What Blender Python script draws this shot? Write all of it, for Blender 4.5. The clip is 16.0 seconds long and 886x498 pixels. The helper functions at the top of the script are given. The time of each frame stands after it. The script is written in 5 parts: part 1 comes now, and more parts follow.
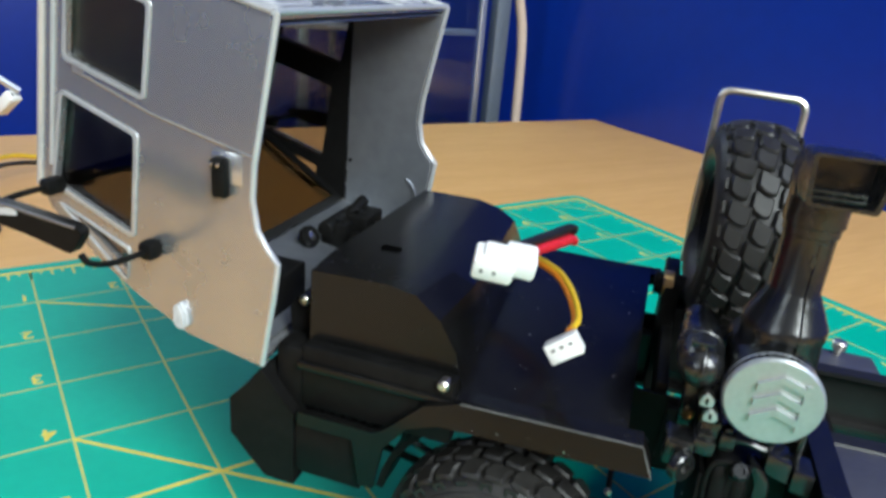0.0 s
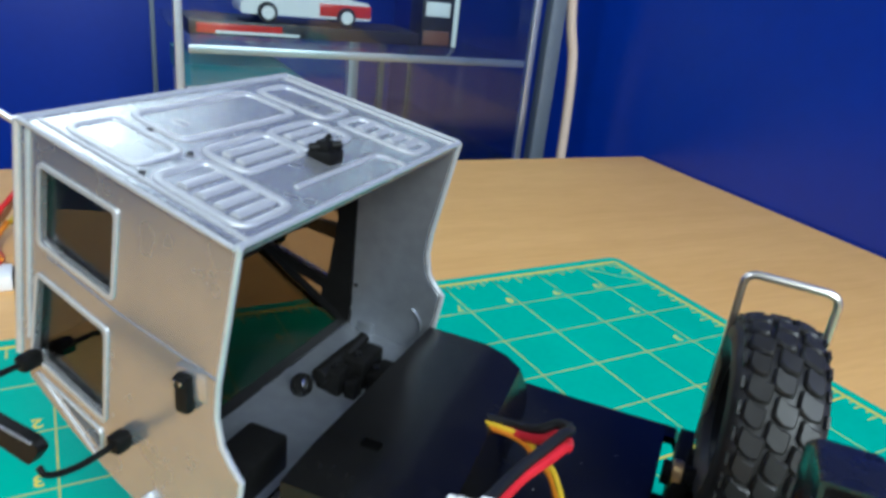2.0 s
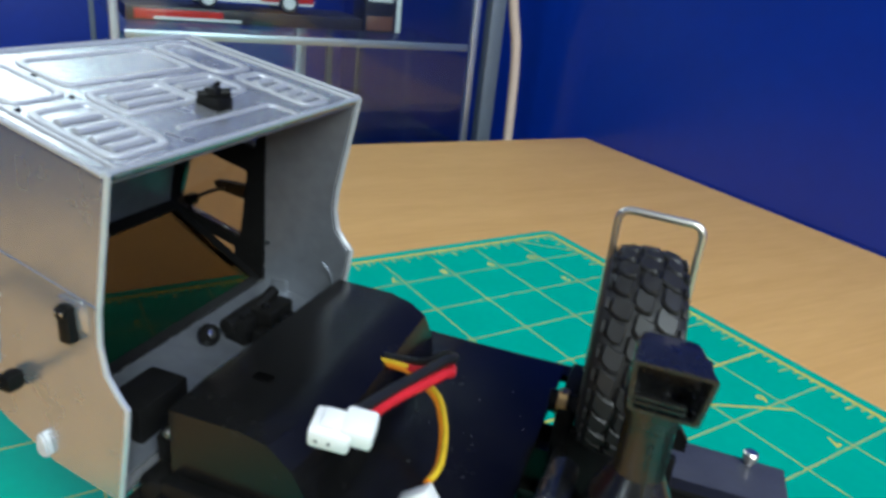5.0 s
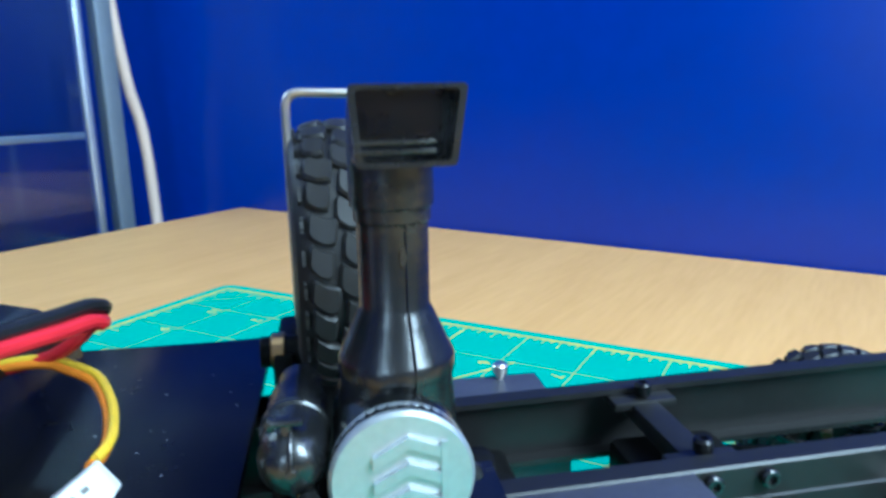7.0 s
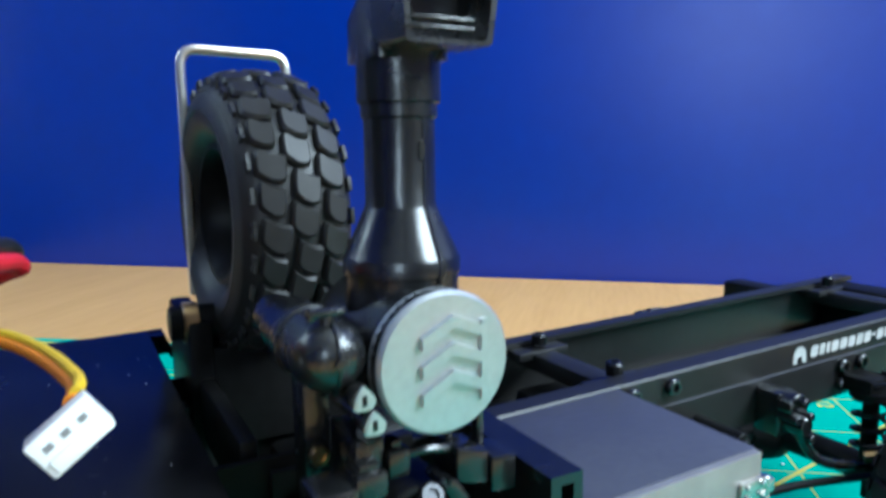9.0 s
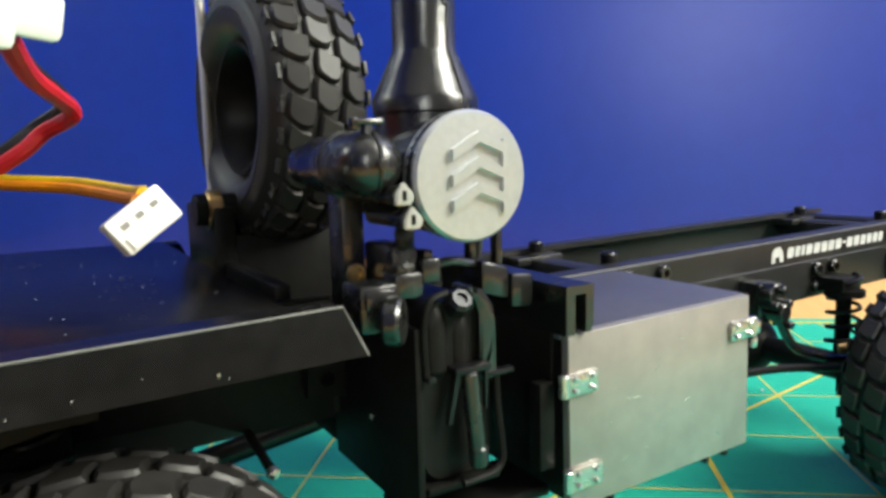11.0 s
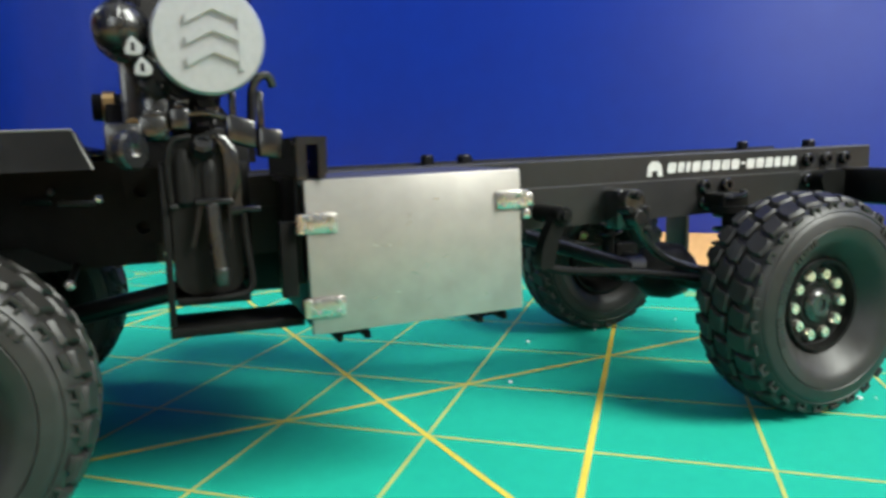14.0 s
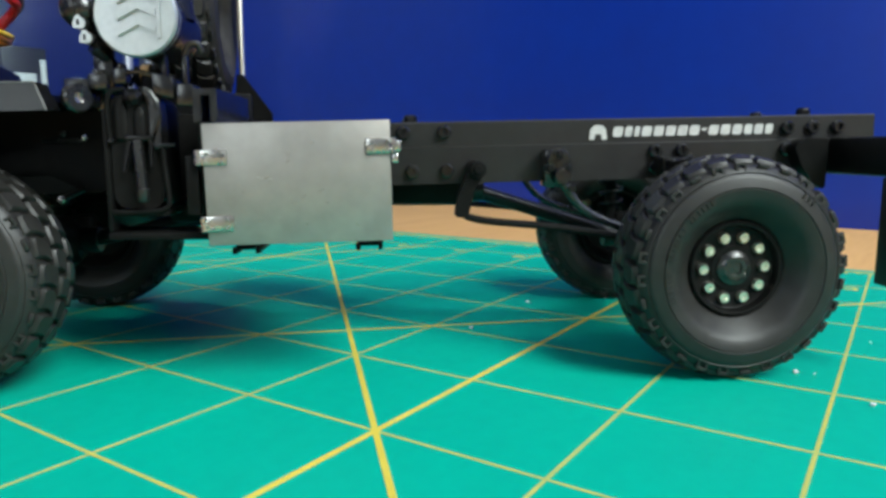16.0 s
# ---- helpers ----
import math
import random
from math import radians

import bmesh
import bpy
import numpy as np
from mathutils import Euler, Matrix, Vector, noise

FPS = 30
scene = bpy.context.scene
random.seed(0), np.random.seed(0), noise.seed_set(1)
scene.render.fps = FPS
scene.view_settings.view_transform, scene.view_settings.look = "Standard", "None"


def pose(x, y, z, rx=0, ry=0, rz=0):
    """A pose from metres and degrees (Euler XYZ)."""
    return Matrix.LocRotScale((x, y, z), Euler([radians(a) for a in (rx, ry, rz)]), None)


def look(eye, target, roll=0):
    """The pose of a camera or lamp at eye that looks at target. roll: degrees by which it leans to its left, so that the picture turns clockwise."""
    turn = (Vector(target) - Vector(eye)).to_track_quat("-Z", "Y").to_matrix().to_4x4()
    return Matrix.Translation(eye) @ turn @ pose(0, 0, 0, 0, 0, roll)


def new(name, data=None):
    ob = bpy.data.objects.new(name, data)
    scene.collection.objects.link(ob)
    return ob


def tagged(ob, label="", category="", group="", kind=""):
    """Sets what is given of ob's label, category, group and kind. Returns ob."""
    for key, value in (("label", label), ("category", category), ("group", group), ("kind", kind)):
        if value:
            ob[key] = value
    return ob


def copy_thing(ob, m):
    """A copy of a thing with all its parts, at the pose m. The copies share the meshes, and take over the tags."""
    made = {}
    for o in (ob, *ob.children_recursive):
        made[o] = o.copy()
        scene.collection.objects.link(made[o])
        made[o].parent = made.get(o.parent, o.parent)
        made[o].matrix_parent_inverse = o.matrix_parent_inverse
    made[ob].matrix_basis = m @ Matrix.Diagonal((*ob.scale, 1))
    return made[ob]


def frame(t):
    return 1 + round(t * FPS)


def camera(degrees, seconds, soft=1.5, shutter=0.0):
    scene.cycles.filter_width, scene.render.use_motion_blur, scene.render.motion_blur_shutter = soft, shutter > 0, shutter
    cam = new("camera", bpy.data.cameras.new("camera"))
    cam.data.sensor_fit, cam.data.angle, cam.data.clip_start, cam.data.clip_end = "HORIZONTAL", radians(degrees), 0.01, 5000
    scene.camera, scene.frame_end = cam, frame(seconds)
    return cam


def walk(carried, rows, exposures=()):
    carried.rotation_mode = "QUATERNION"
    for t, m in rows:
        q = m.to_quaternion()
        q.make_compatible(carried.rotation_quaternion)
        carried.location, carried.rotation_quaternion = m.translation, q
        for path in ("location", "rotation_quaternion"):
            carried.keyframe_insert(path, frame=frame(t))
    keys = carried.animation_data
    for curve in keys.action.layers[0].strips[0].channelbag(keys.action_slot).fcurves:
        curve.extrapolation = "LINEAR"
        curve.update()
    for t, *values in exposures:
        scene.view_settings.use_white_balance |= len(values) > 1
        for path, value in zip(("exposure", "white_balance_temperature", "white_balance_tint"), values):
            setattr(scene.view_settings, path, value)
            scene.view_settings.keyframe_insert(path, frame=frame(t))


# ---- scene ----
cam = camera(65.0, 16.0, 3.2, 0.5)
PATH = [
    (0, (0.01587, -0.25172, 0.10401), (0.55510, 0.50778, -0.25984), 5.21),
    (0.5, (0.01957, -0.25352, 0.10986), (0.53733, 0.52953, -0.23476), 4.58),
    (1, (0.02018, -0.25330, 0.11790), (0.51715, 0.54132, -0.23083), 4.90),
    (1.5, (0.02524, -0.24377, 0.12259), (0.49715, 0.55808, -0.24392), 5.42),
    (2, (0.03179, -0.23930, 0.13160), (0.51043, 0.55403, -0.24461), 6.36),
    (2.5, (0.03709, -0.23199, 0.13509), (0.51271, 0.55748, -0.25288), 6.98),
    (3, (0.03841, -0.22068, 0.13691), (0.49941, 0.57164, -0.26272), 7.13),
    (3.2, (0.03908, -0.21765, 0.13688), (0.49593, 0.57649, -0.26390), 6.87),
    (5.3, (0.03932, -0.25562, 0.12032), (0.59871, 0.48793, -0.24603), 5.73),
    (5.5, (0.04068, -0.25535, 0.11293), (0.65467, 0.45899, -0.22283), 5.09),
    (6, (0.04316, -0.25344, 0.10281), (0.73612, 0.40526, -0.19031), 3.32),
    (6.5, (0.04698, -0.24674, 0.09656), (0.83551, 0.31900, -0.14459), 1.33),
    (7, (0.05198, -0.24277, 0.08861), (0.90508, 0.23023, -0.13159), -1.03),
    (7.5, (0.05078, -0.23299, 0.08119), (0.96106, 0.13615, -0.10624), -0.96),
    (8, (0.04778, -0.22808, 0.08053), (0.99198, 0.04950, -0.09674), 0.19),
    (8.5, (0.04582, -0.22714, 0.08261), (1.00942, -0.00971, -0.07296), 0.57),
    (9, (0.04099, -0.22348, 0.07518), (1.01714, -0.06273, -0.07075), -0.62),
    (9.5, (0.03992, -0.22020, 0.07059), (1.01736, -0.07597, -0.08372), -0.51),
    (9.7, (0.03913, -0.21941, 0.06913), (1.01817, -0.08612, -0.08490), -0.77),
    (11.8, (0.02637, -0.22015, 0.05417), (1.01016, -0.09331, -0.07260), -1.52),
    (12, (0.02544, -0.22001, 0.05299), (1.00772, -0.08542, -0.07743), -1.24),
    (12.5, (0.02521, -0.22419, 0.05053), (1.00536, -0.08068, -0.08629), -0.64),
    (13, (0.02520, -0.23393, 0.04916), (0.99914, -0.05473, -0.08985), -0.79),
    (13.5, (0.02353, -0.24721, 0.04623), (0.98470, -0.00575, -0.08736), -1.00),
    (14, (0.02640, -0.26163, 0.04464), (0.97618, 0.01977, -0.09222), -1.05),
    (14.5, (0.02789, -0.27777, 0.04103), (0.95195, 0.07904, -0.09606), -1.44),
    (15, (0.02958, -0.28947, 0.03975), (0.93338, 0.11672, -0.09501), -1.16),
    (15.5, (0.02856, -0.29855, 0.03863), (0.89886, 0.17073, -0.11089), -0.16),
    (16, (0.03151, -0.31153, 0.03821), (0.85619, 0.23542, -0.10588), 0.02),
]
walk(cam, [(t, look(eye, target, roll)) for t, eye, target, roll in PATH], ((0, -0.15, 6350, 10), (0.5, -0.22, 6350, 10), (1, -0.45, 6450, 10), (1.5, -0.38, 6200, 10), (2, -0.25, 5900, 8), (3, -0.33, 5800, 8), (5.5, -0.45, 6100, 8), (6.5, -0.4, 5400, 6), (7, 0.25, 4900, 0), (7.5, -0.28, 5600, 6), (8, -0.05, 5600, 6), (8.5, 0.05, 5250, 6), (9, 0.03, 5450, 6), (9.5, 0.22, 6350, 8), (12, 0.38, 7600, 12), (13.5, 0.31, 7300, 12), (14.5, 0.11, 6800, 10), (15, 0.0, 6600, 10), (15.5, -0.24, 6600, 8), (16, -0.2, 6500, 8)))

# ---- light ----
from mathutils.geometry import tessellate_polygon

ROOM = pose(0.478, 0.186, -0.003, 0, 0, -4)  # the desk's far corner; x along the desk's back edge, y towards the cabinet
ROOM_W, ROOM_BACK, ROOM_DEEP, FLOOR, CEIL = 2.6, -1.2, 0.62, -0.74, 1.75
WINDOWS = ((-0.64, -0.16, 0.36, 1.56, -1), (-0.62, -0.22, 0.5, 0.95, 1))  # from x, to x, sill, head, and the wall: -1 south, 1 north; the north one is only added to whiten the cab roof

world = bpy.data.worlds.new("world")
scene.world = world
world.use_nodes = True
wn = world.node_tree.nodes
sky = wn.new("ShaderNodeTexSky")
sky.sky_type, sky.sun_disc, sky.sun_elevation, sky.sun_rotation = "NISHITA", False, radians(35), radians(200)
world.node_tree.links.new(sky.outputs[0], wn["Background"].inputs[0])
wn["Background"].inputs[1].default_value = 0.12

# the north lamp is an added fill, with no known window behind it
for x0, x1, z0, z1, wall_side in WINDOWS:
    window_light = new("window_daylight", bpy.data.lights.new("window_daylight", "AREA"))
    window_light.data.shape, window_light.data.size, window_light.data.size_y = "RECTANGLE", x1 - x0 - 0.1, z1 - z0 - 0.1
    window_light.data.energy, window_light.data.color = (66 if wall_side < 0 else 16) * (x1 - x0) * (z1 - z0), (0.89, 0.985, 0.97)
    window_light.matrix_world = ROOM @ pose((x0 + x1) / 2, ROOM_BACK - 0.03 if wall_side < 0 else ROOM_DEEP + 0.03, (z0 + z1) / 2, 90 * -wall_side, 0, 0)

WEST = (-1.16, -0.72, 0.25, 1.3)  # glazed door light in the west wall: from y, to y, sill, head
west_light = new("west_daylight", bpy.data.lights.new("west_daylight", "AREA"))
west_light.data.shape, west_light.data.size, west_light.data.size_y = "RECTANGLE", WEST[1] - WEST[0] - 0.08, WEST[3] - WEST[2] - 0.08
west_light.data.energy, west_light.data.color = 11, (0.86, 0.97, 1.0)
west_light.matrix_world = ROOM @ pose(-ROOM_W - 0.03, (WEST[0] + WEST[1]) / 2, (WEST[2] + WEST[3]) / 2, 90, 0, -90)


# ---- materials ----
def material(name, colour, rough=0.5, metal=0.0, grain=0.0, scale=400.0, bump=0.0, second=None, spots=0.5, rough_var=0.0, coat=0.0, stretch=(1, 1, 1), spec=0.5):
    """A surface with two scales of variation: large stains and small grain, in object space (metres)."""
    m = bpy.data.materials.new(name)
    m.use_nodes = True
    nt = m.node_tree
    n, l = nt.nodes, nt.links
    b = n["Principled BSDF"]
    b.inputs["Roughness"].default_value, b.inputs["Metallic"].default_value = rough, metal
    b.inputs["Coat Weight"].default_value, b.inputs["Specular IOR Level"].default_value = coat, spec
    tc, mp = n.new("ShaderNodeTexCoord"), n.new("ShaderNodeMapping")
    mp.inputs["Scale"].default_value = stretch
    l.new(tc.outputs["Object"], mp.inputs[0])
    fine, big = n.new("ShaderNodeTexNoise"), n.new("ShaderNodeTexNoise")
    fine.inputs["Scale"].default_value, fine.inputs["Detail"].default_value = scale, 6
    big.inputs["Scale"].default_value, big.inputs["Detail"].default_value = scale * 0.12, 3
    l.new(mp.outputs[0], fine.inputs[0]), l.new(mp.outputs[0], big.inputs[0])
    mix = n.new("ShaderNodeMix")
    mix.data_type = "RGBA"
    mix.inputs[6].default_value = (*colour, 1)
    mix.inputs[7].default_value = (*(second or [c * (1 - grain) for c in colour]), 1)
    add = n.new("ShaderNodeMath")
    add.operation = "MULTIPLY_ADD"
    l.new(fine.outputs[0], add.inputs[0])
    add.inputs[1].default_value = 0.5
    half = n.new("ShaderNodeMath")
    half.operation = "MULTIPLY"
    half.inputs[1].default_value = 0.5
    l.new(big.outputs[0], half.inputs[0]), l.new(half.outputs[0], add.inputs[2])
    ramp = n.new("ShaderNodeValToRGB")
    ramp.color_ramp.elements[0].position, ramp.color_ramp.elements[1].position = spots - 0.14, spots + 0.14
    l.new(add.outputs[0], ramp.inputs[0])
    l.new(ramp.outputs[0], mix.inputs[0]), l.new(mix.outputs[2], b.inputs["Base Color"])
    if rough_var:
        mr = n.new("ShaderNodeMapRange")
        mr.inputs[3].default_value, mr.inputs[4].default_value = max(rough - rough_var, 0.02), min(rough + rough_var, 1)
        l.new(add.outputs[0], mr.inputs[0]), l.new(mr.outputs[0], b.inputs["Roughness"])
    if bump:
        bp = n.new("ShaderNodeBump")
        bp.inputs["Strength"].default_value, bp.inputs["Distance"].default_value = bump, 0.0002
        l.new(fine.outputs[0], bp.inputs["Height"]), l.new(bp.outputs[0], b.inputs["Normal"])
    return m


def glass(name, colour, rough=0.02, edge=0.6, least=0.035):
    m = bpy.data.materials.new(name)
    m.use_nodes = True
    n, l = m.node_tree.nodes, m.node_tree.links
    tr, gl, mx, fr = n.new("ShaderNodeBsdfTransparent"), n.new("ShaderNodeBsdfGlossy"), n.new("ShaderNodeMixShader"), n.new("ShaderNodeLayerWeight")
    pw, ad = n.new("ShaderNodeMath"), n.new("ShaderNodeMath")
    pw.operation, ad.operation = "POWER", "MULTIPLY_ADD"
    pw.inputs[1].default_value, ad.inputs[1].default_value, ad.inputs[2].default_value = 4.0, edge, least
    tr.inputs[0].default_value, gl.inputs["Roughness"].default_value = (*colour, 1), rough
    fr.inputs[0].default_value = 0.5
    l.new(fr.outputs["Facing"], pw.inputs[0]), l.new(pw.outputs[0], ad.inputs[0]), l.new(ad.outputs[0], mx.inputs[0]), l.new(tr.outputs[0], mx.inputs[1]), l.new(gl.outputs[0], mx.inputs[2])
    l.new(mx.outputs[0], n["Material Output"].inputs[0])
    return m


def desk_wood():
    m = material("beech_laminate", (0.82, 0.46, 0.15), 0.48, 0, 0.2, 40, 0.02, (0.73, 0.39, 0.12), 0.5, 0.08, 0.0, (1, 10, 1))
    return m


CAB = material("satin_silver_plastic", (0.50, 0.50, 0.51), 0.26, 0.78, 0.08, 160, 0.01, (0.44, 0.44, 0.45), 0.5, 0.12)
RIDGE = material("silver_pressing", (0.57, 0.57, 0.575), 0.4, 0.55, 0.05, 500, 0.0, None, 0.5, 0.0)
CAB_EDGE = material("pale_silver_plastic", (0.60, 0.61, 0.62), 0.33, 0.5, 0.1, 900, 0.04, None, 0.5, 0.05)
INSIDE = material("darker_silver_plastic", (0.36, 0.38, 0.41), 0.34, 0.8, 0.2, 300, 0.08, None, 0.5, 0.08)
BLACK = material("black_moulded_plastic", (0.0055, 0.0053, 0.0051), 0.42, 0, 0.3, 700, 0.12, (0.0095, 0.0092, 0.0088), 0.55, 0.08, spec=0.09)
SATIN = material("smooth_black_plastic", (0.0045, 0.0044, 0.0042), 0.25, 0, 0.3, 700, 0.05, (0.008, 0.0077, 0.0073), 0.55, 0.08, spec=0.26)
EDGE_LINE = material("pale_plastic_edge", (0.17, 0.16, 0.15), 0.45, 0, 0.3, 900, 0.05)
GLOSS = material("glossy_black_plastic", (0.0055, 0.0058, 0.006), 0.26, 0, 0.3, 300, 0.7, (0.013, 0.0125, 0.0115), 0.55, 0.12, spec=0.75)
FRAME = material("black_anodised_metal", (0.0145, 0.0138, 0.0134), 0.4, 0.2, 0.3, 600, 0.06, (0.020, 0.019, 0.0184), 0.55, 0.08)
MARK = material("worn_white_print", (0.58, 0.57, 0.55), 0.5, 0, 0.3, 900, 0.02)
DARK = material("dark_metal", (0.03, 0.03, 0.032), 0.3, 0.8, 0.3, 800, 0.1, None, 0.5, 0.1)
RUBBER = material("black_rubber", (0.0135, 0.0122, 0.011), 0.46, 0, 0.3, 500, 0.25, (0.022, 0.0208, 0.019), 0.55, 0.12, spec=0.4)
STEEL = material("brushed_steel", (0.375, 0.35, 0.325), 0.42, 0.6, 0.12, 260, 0.14, (0.285, 0.265, 0.245), 0.5, 0.12)
HINGE = material("worn_hinge_steel", (0.55, 0.54, 0.51), 0.27, 0.95, 0.1, 500, 0.05, None, 0.5, 0.08)
CHROME = material("bright_steel", (0.82, 0.77, 0.67), 0.32, 1.0, 0.1, 900, 0.05, None, 0.5, 0.06)
LEVER = material("grey_worn_metal", (0.07, 0.07, 0.07), 0.3, 0.8, 0.3, 800, 0.1, None, 0.5, 0.1)
CAP = material("silver_cast_plastic", (0.52, 0.54, 0.54), 0.36, 0.7, 0.12, 1200, 0.12, (0.44, 0.46, 0.46), 0.5, 0.08)
BRASS = material("brass", (0.55, 0.36, 0.16), 0.3, 1.0, 0.2, 900, 0.05)
WHITE = material("white_nylon", (0.80, 0.79, 0.76), 0.45, 0, 0.06, 500, 0.05)
SLOT = material("dark_socket", (0.2, 0.19, 0.18), 0.6)
RED = material("red_wire", (0.62, 0.02, 0.03), 0.4, 0, 0.2, 600, 0.05)
WIRE_BLACK = material("black_wire", (0.012, 0.012, 0.012), 0.45, 0, 0.2, 600, 0.05)
ORANGE = material("orange_wire", (0.72, 0.22, 0.01), 0.4, 0, 0.2, 600, 0.05)
YELLOW = material("yellow_wire", (0.75, 0.48, 0.02), 0.4, 0, 0.2, 600, 0.05)
BROWN = material("brown_wire", (0.16, 0.06, 0.025), 0.45, 0, 0.2, 600, 0.05)
TINT = glass("smoked_glass", (0.62, 0.57, 0.53), least=0.06)
SCREEN = glass("dark_smoked_glass", (0.33, 0.29, 0.23), 0.03, 0.04, 0.004)
LENS = material("clear_lamp_plastic", (0.62, 0.62, 0.62), 0.16, 0, 0.1, 900, 0.2, (0.42, 0.43, 0.45), 0.5, 0.08, coat=0.5)
SLOT_BLACK = material("black_slot", (0.002, 0.002, 0.002), 0.9, spec=0.0)
STILE = material("dull_blue_grey_profile", (0.16, 0.19, 0.23), 0.5, 0.5, 0.1, 300, 0.03)
CLEAR = glass("clear_glass", (0.86, 0.93, 0.92))
PANE = glass("cabinet_glass", (0.92, 0.96, 0.96), 0.03, 0.6, 0.07)
MAT = material("green_vinyl", (0.0, 0.39, 0.27), 0.55, 0, 0.1, 350, 0.12, (0.0, 0.355, 0.25), 0.5, 0.06, spec=0.22)
INK = material("yellow_ink", (0.62, 0.52, 0.08), 0.55, 0, 0.25, 250, 0.05, (0.40, 0.44, 0.12), 0.45)
INK_BOLD = material("strong_yellow_ink", (0.72, 0.57, 0.07), 0.55, 0, 0.2, 250, 0.05)
WOOD = desk_wood()
WALL = material("blue_wall_paint", (0.0004, 0.0265, 0.30), 0.34, 0, 0.12, 90, 0.10, (0.0004, 0.0225, 0.265), 0.5, 0.05, spec=0.55)
PALE = material("pale_wall_paint", (0.62, 0.61, 0.59), 0.7, 0, 0.06, 40, 0.05)
FLOORING = material("grey_carpet", (0.16, 0.15, 0.15), 0.9, 0, 0.4, 300, 0.4)
ALU = material("aluminium_profile", (0.62, 0.66, 0.70), 0.35, 0.9, 0.1, 300, 0.03)
BEIGE = material("beige_cable_sleeve", (0.58, 0.45, 0.36), 0.5, 0, 0.1, 200, 0.05)
GREIGE = material("greige_wall_paint", (0.50, 0.455, 0.41), 0.6, 0, 0.08, 40, 0.05)
CARD = material("white_card", (0.75, 0.75, 0.74), 0.6, 0, 0.05, 80, 0.02)
TEAL = material("teal_reflection", (0.03, 0.19, 0.26), 0.5, 0, 0.2, 80, 0.02)
TOY_WHITE = material("white_toy_paint", (0.8, 0.78, 0.76), 0.25, 0, 0.05, 100, 0.0)
TOY_RED = material("red_toy_paint", (0.62, 0.03, 0.015), 0.25, 0, 0.2, 100, 0.0)
LAVENDER = material("grey_lavender_plastic", (0.05, 0.05, 0.066), 0.38, 0, 0.2, 900, 0.2, (0.065, 0.065, 0.082))

MM = Matrix.Scale(0.001, 4)


# ---- mesh helpers (millimetres) ----
def part(name, bm, mat, parent=None, label="", sharp=32.0, at=None):
    """Links a bmesh in millimetres as one mesh object, under its thing or part."""
    bmesh.ops.recalc_face_normals(bm, faces=bm.faces)
    for f in bm.faces:
        f.smooth = True
    for e in bm.edges:
        e.smooth = len(e.link_faces) == 2 and e.calc_face_angle(0.0) < radians(sharp)
    bm.transform(MM)
    me = bpy.data.meshes.new(name)
    bm.to_mesh(me)
    bm.free()
    me.materials.append(mat)
    ob = new(name, me)
    if parent:
        ob.parent = parent
    if at is not None:
        ob.matrix_basis = at
    if label:
        tagged(ob, label)
    return ob


def add_box(bm, x0, x1, y0, y1, z0, z1, bevel=0.0, m=None):
    r = bmesh.ops.create_cube(bm, size=1)
    vs = r["verts"]
    for v in vs:
        v.co = Vector(((x0 + x1) / 2 + v.co.x * (x1 - x0), (y0 + y1) / 2 + v.co.y * (y1 - y0), (z0 + z1) / 2 + v.co.z * (z1 - z0)))
    if bevel:
        es = {e for v in vs for e in v.link_edges}
        out = bmesh.ops.bevel(bm, geom=list(es), offset=bevel, segments=2, affect="EDGES", profile=0.5)
        vs = list({v for f in out["faces"] for v in f.verts} | {v for v in vs if v.is_valid})
    if m is not None:
        bmesh.ops.transform(bm, matrix=m, verts=vs)
    return vs


def box(x0, x1, y0, y1, z0, z1, bevel=0.3, m=None):
    bm = bmesh.new()
    add_box(bm, x0, x1, y0, y1, z0, z1, bevel, m)
    return bm


def add_lathe(bm, profile, segs=32, m=Matrix.Identity(4), closed=False):
    """profile: (radius, height) pairs about the z axis."""
    rings = []
    for r, h in profile:
        if r < 1e-6:
            rings.append([bm.verts.new(m @ Vector((0, 0, h)))])
        else:
            rings.append([bm.verts.new(m @ Vector((r * math.cos(a), r * math.sin(a), h))) for a in np.arange(segs) * 2 * math.pi / segs])
    pairs = list(zip(rings, rings[1:])) + ([(rings[-1], rings[0])] if closed else [])
    for a, b in pairs:
        for i in range(segs):
            q = [a[i % len(a)], a[(i + 1) % len(a)], b[(i + 1) % len(b)], b[i % len(b)]]
            q = list(dict.fromkeys(q))
            if len(q) > 2:
                bm.faces.new(q)


def lathe(profile, segs=32, m=Matrix.Identity(4), closed=False):
    bm = bmesh.new()
    add_lathe(bm, profile, segs, m, closed)
    return bm


def rod(p, q, r, segs=16, chamfer=0.15):
    """A round bar from p to q."""
    p, q = Vector(p), Vector(q)
    h = (q - p).length
    m = Matrix.Translation(p) @ (q - p).to_track_quat("Z", "Y").to_matrix().to_4x4()
    return [(0, 0), (r - chamfer, 0), (r, chamfer), (r, h - chamfer), (r - chamfer, h), (0, h)], segs, m


def add_rod(bm, p, q, r, segs=16, chamfer=0.15):
    prof, n, m = rod(p, q, r, segs, chamfer)
    add_lathe(bm, prof, n, m)


def smooth_path(pts, steps=6):
    """A Catmull-Rom curve through points."""
    pts = [Vector(p) for p in pts]
    ext = [2 * pts[0] - pts[1], *pts, 2 * pts[-1] - pts[-2]]
    out = []
    for i in range(1, len(ext) - 2):
        a, b, c, d = ext[i - 1:i + 3]
        for k in range(steps):
            t = k / steps
            out.append(0.5 * (2 * b + (c - a) * t + (2 * a - 5 * b + 4 * c - d) * t * t + (3 * b - a - 3 * c + d) * t ** 3))
    return out + [pts[-1]]


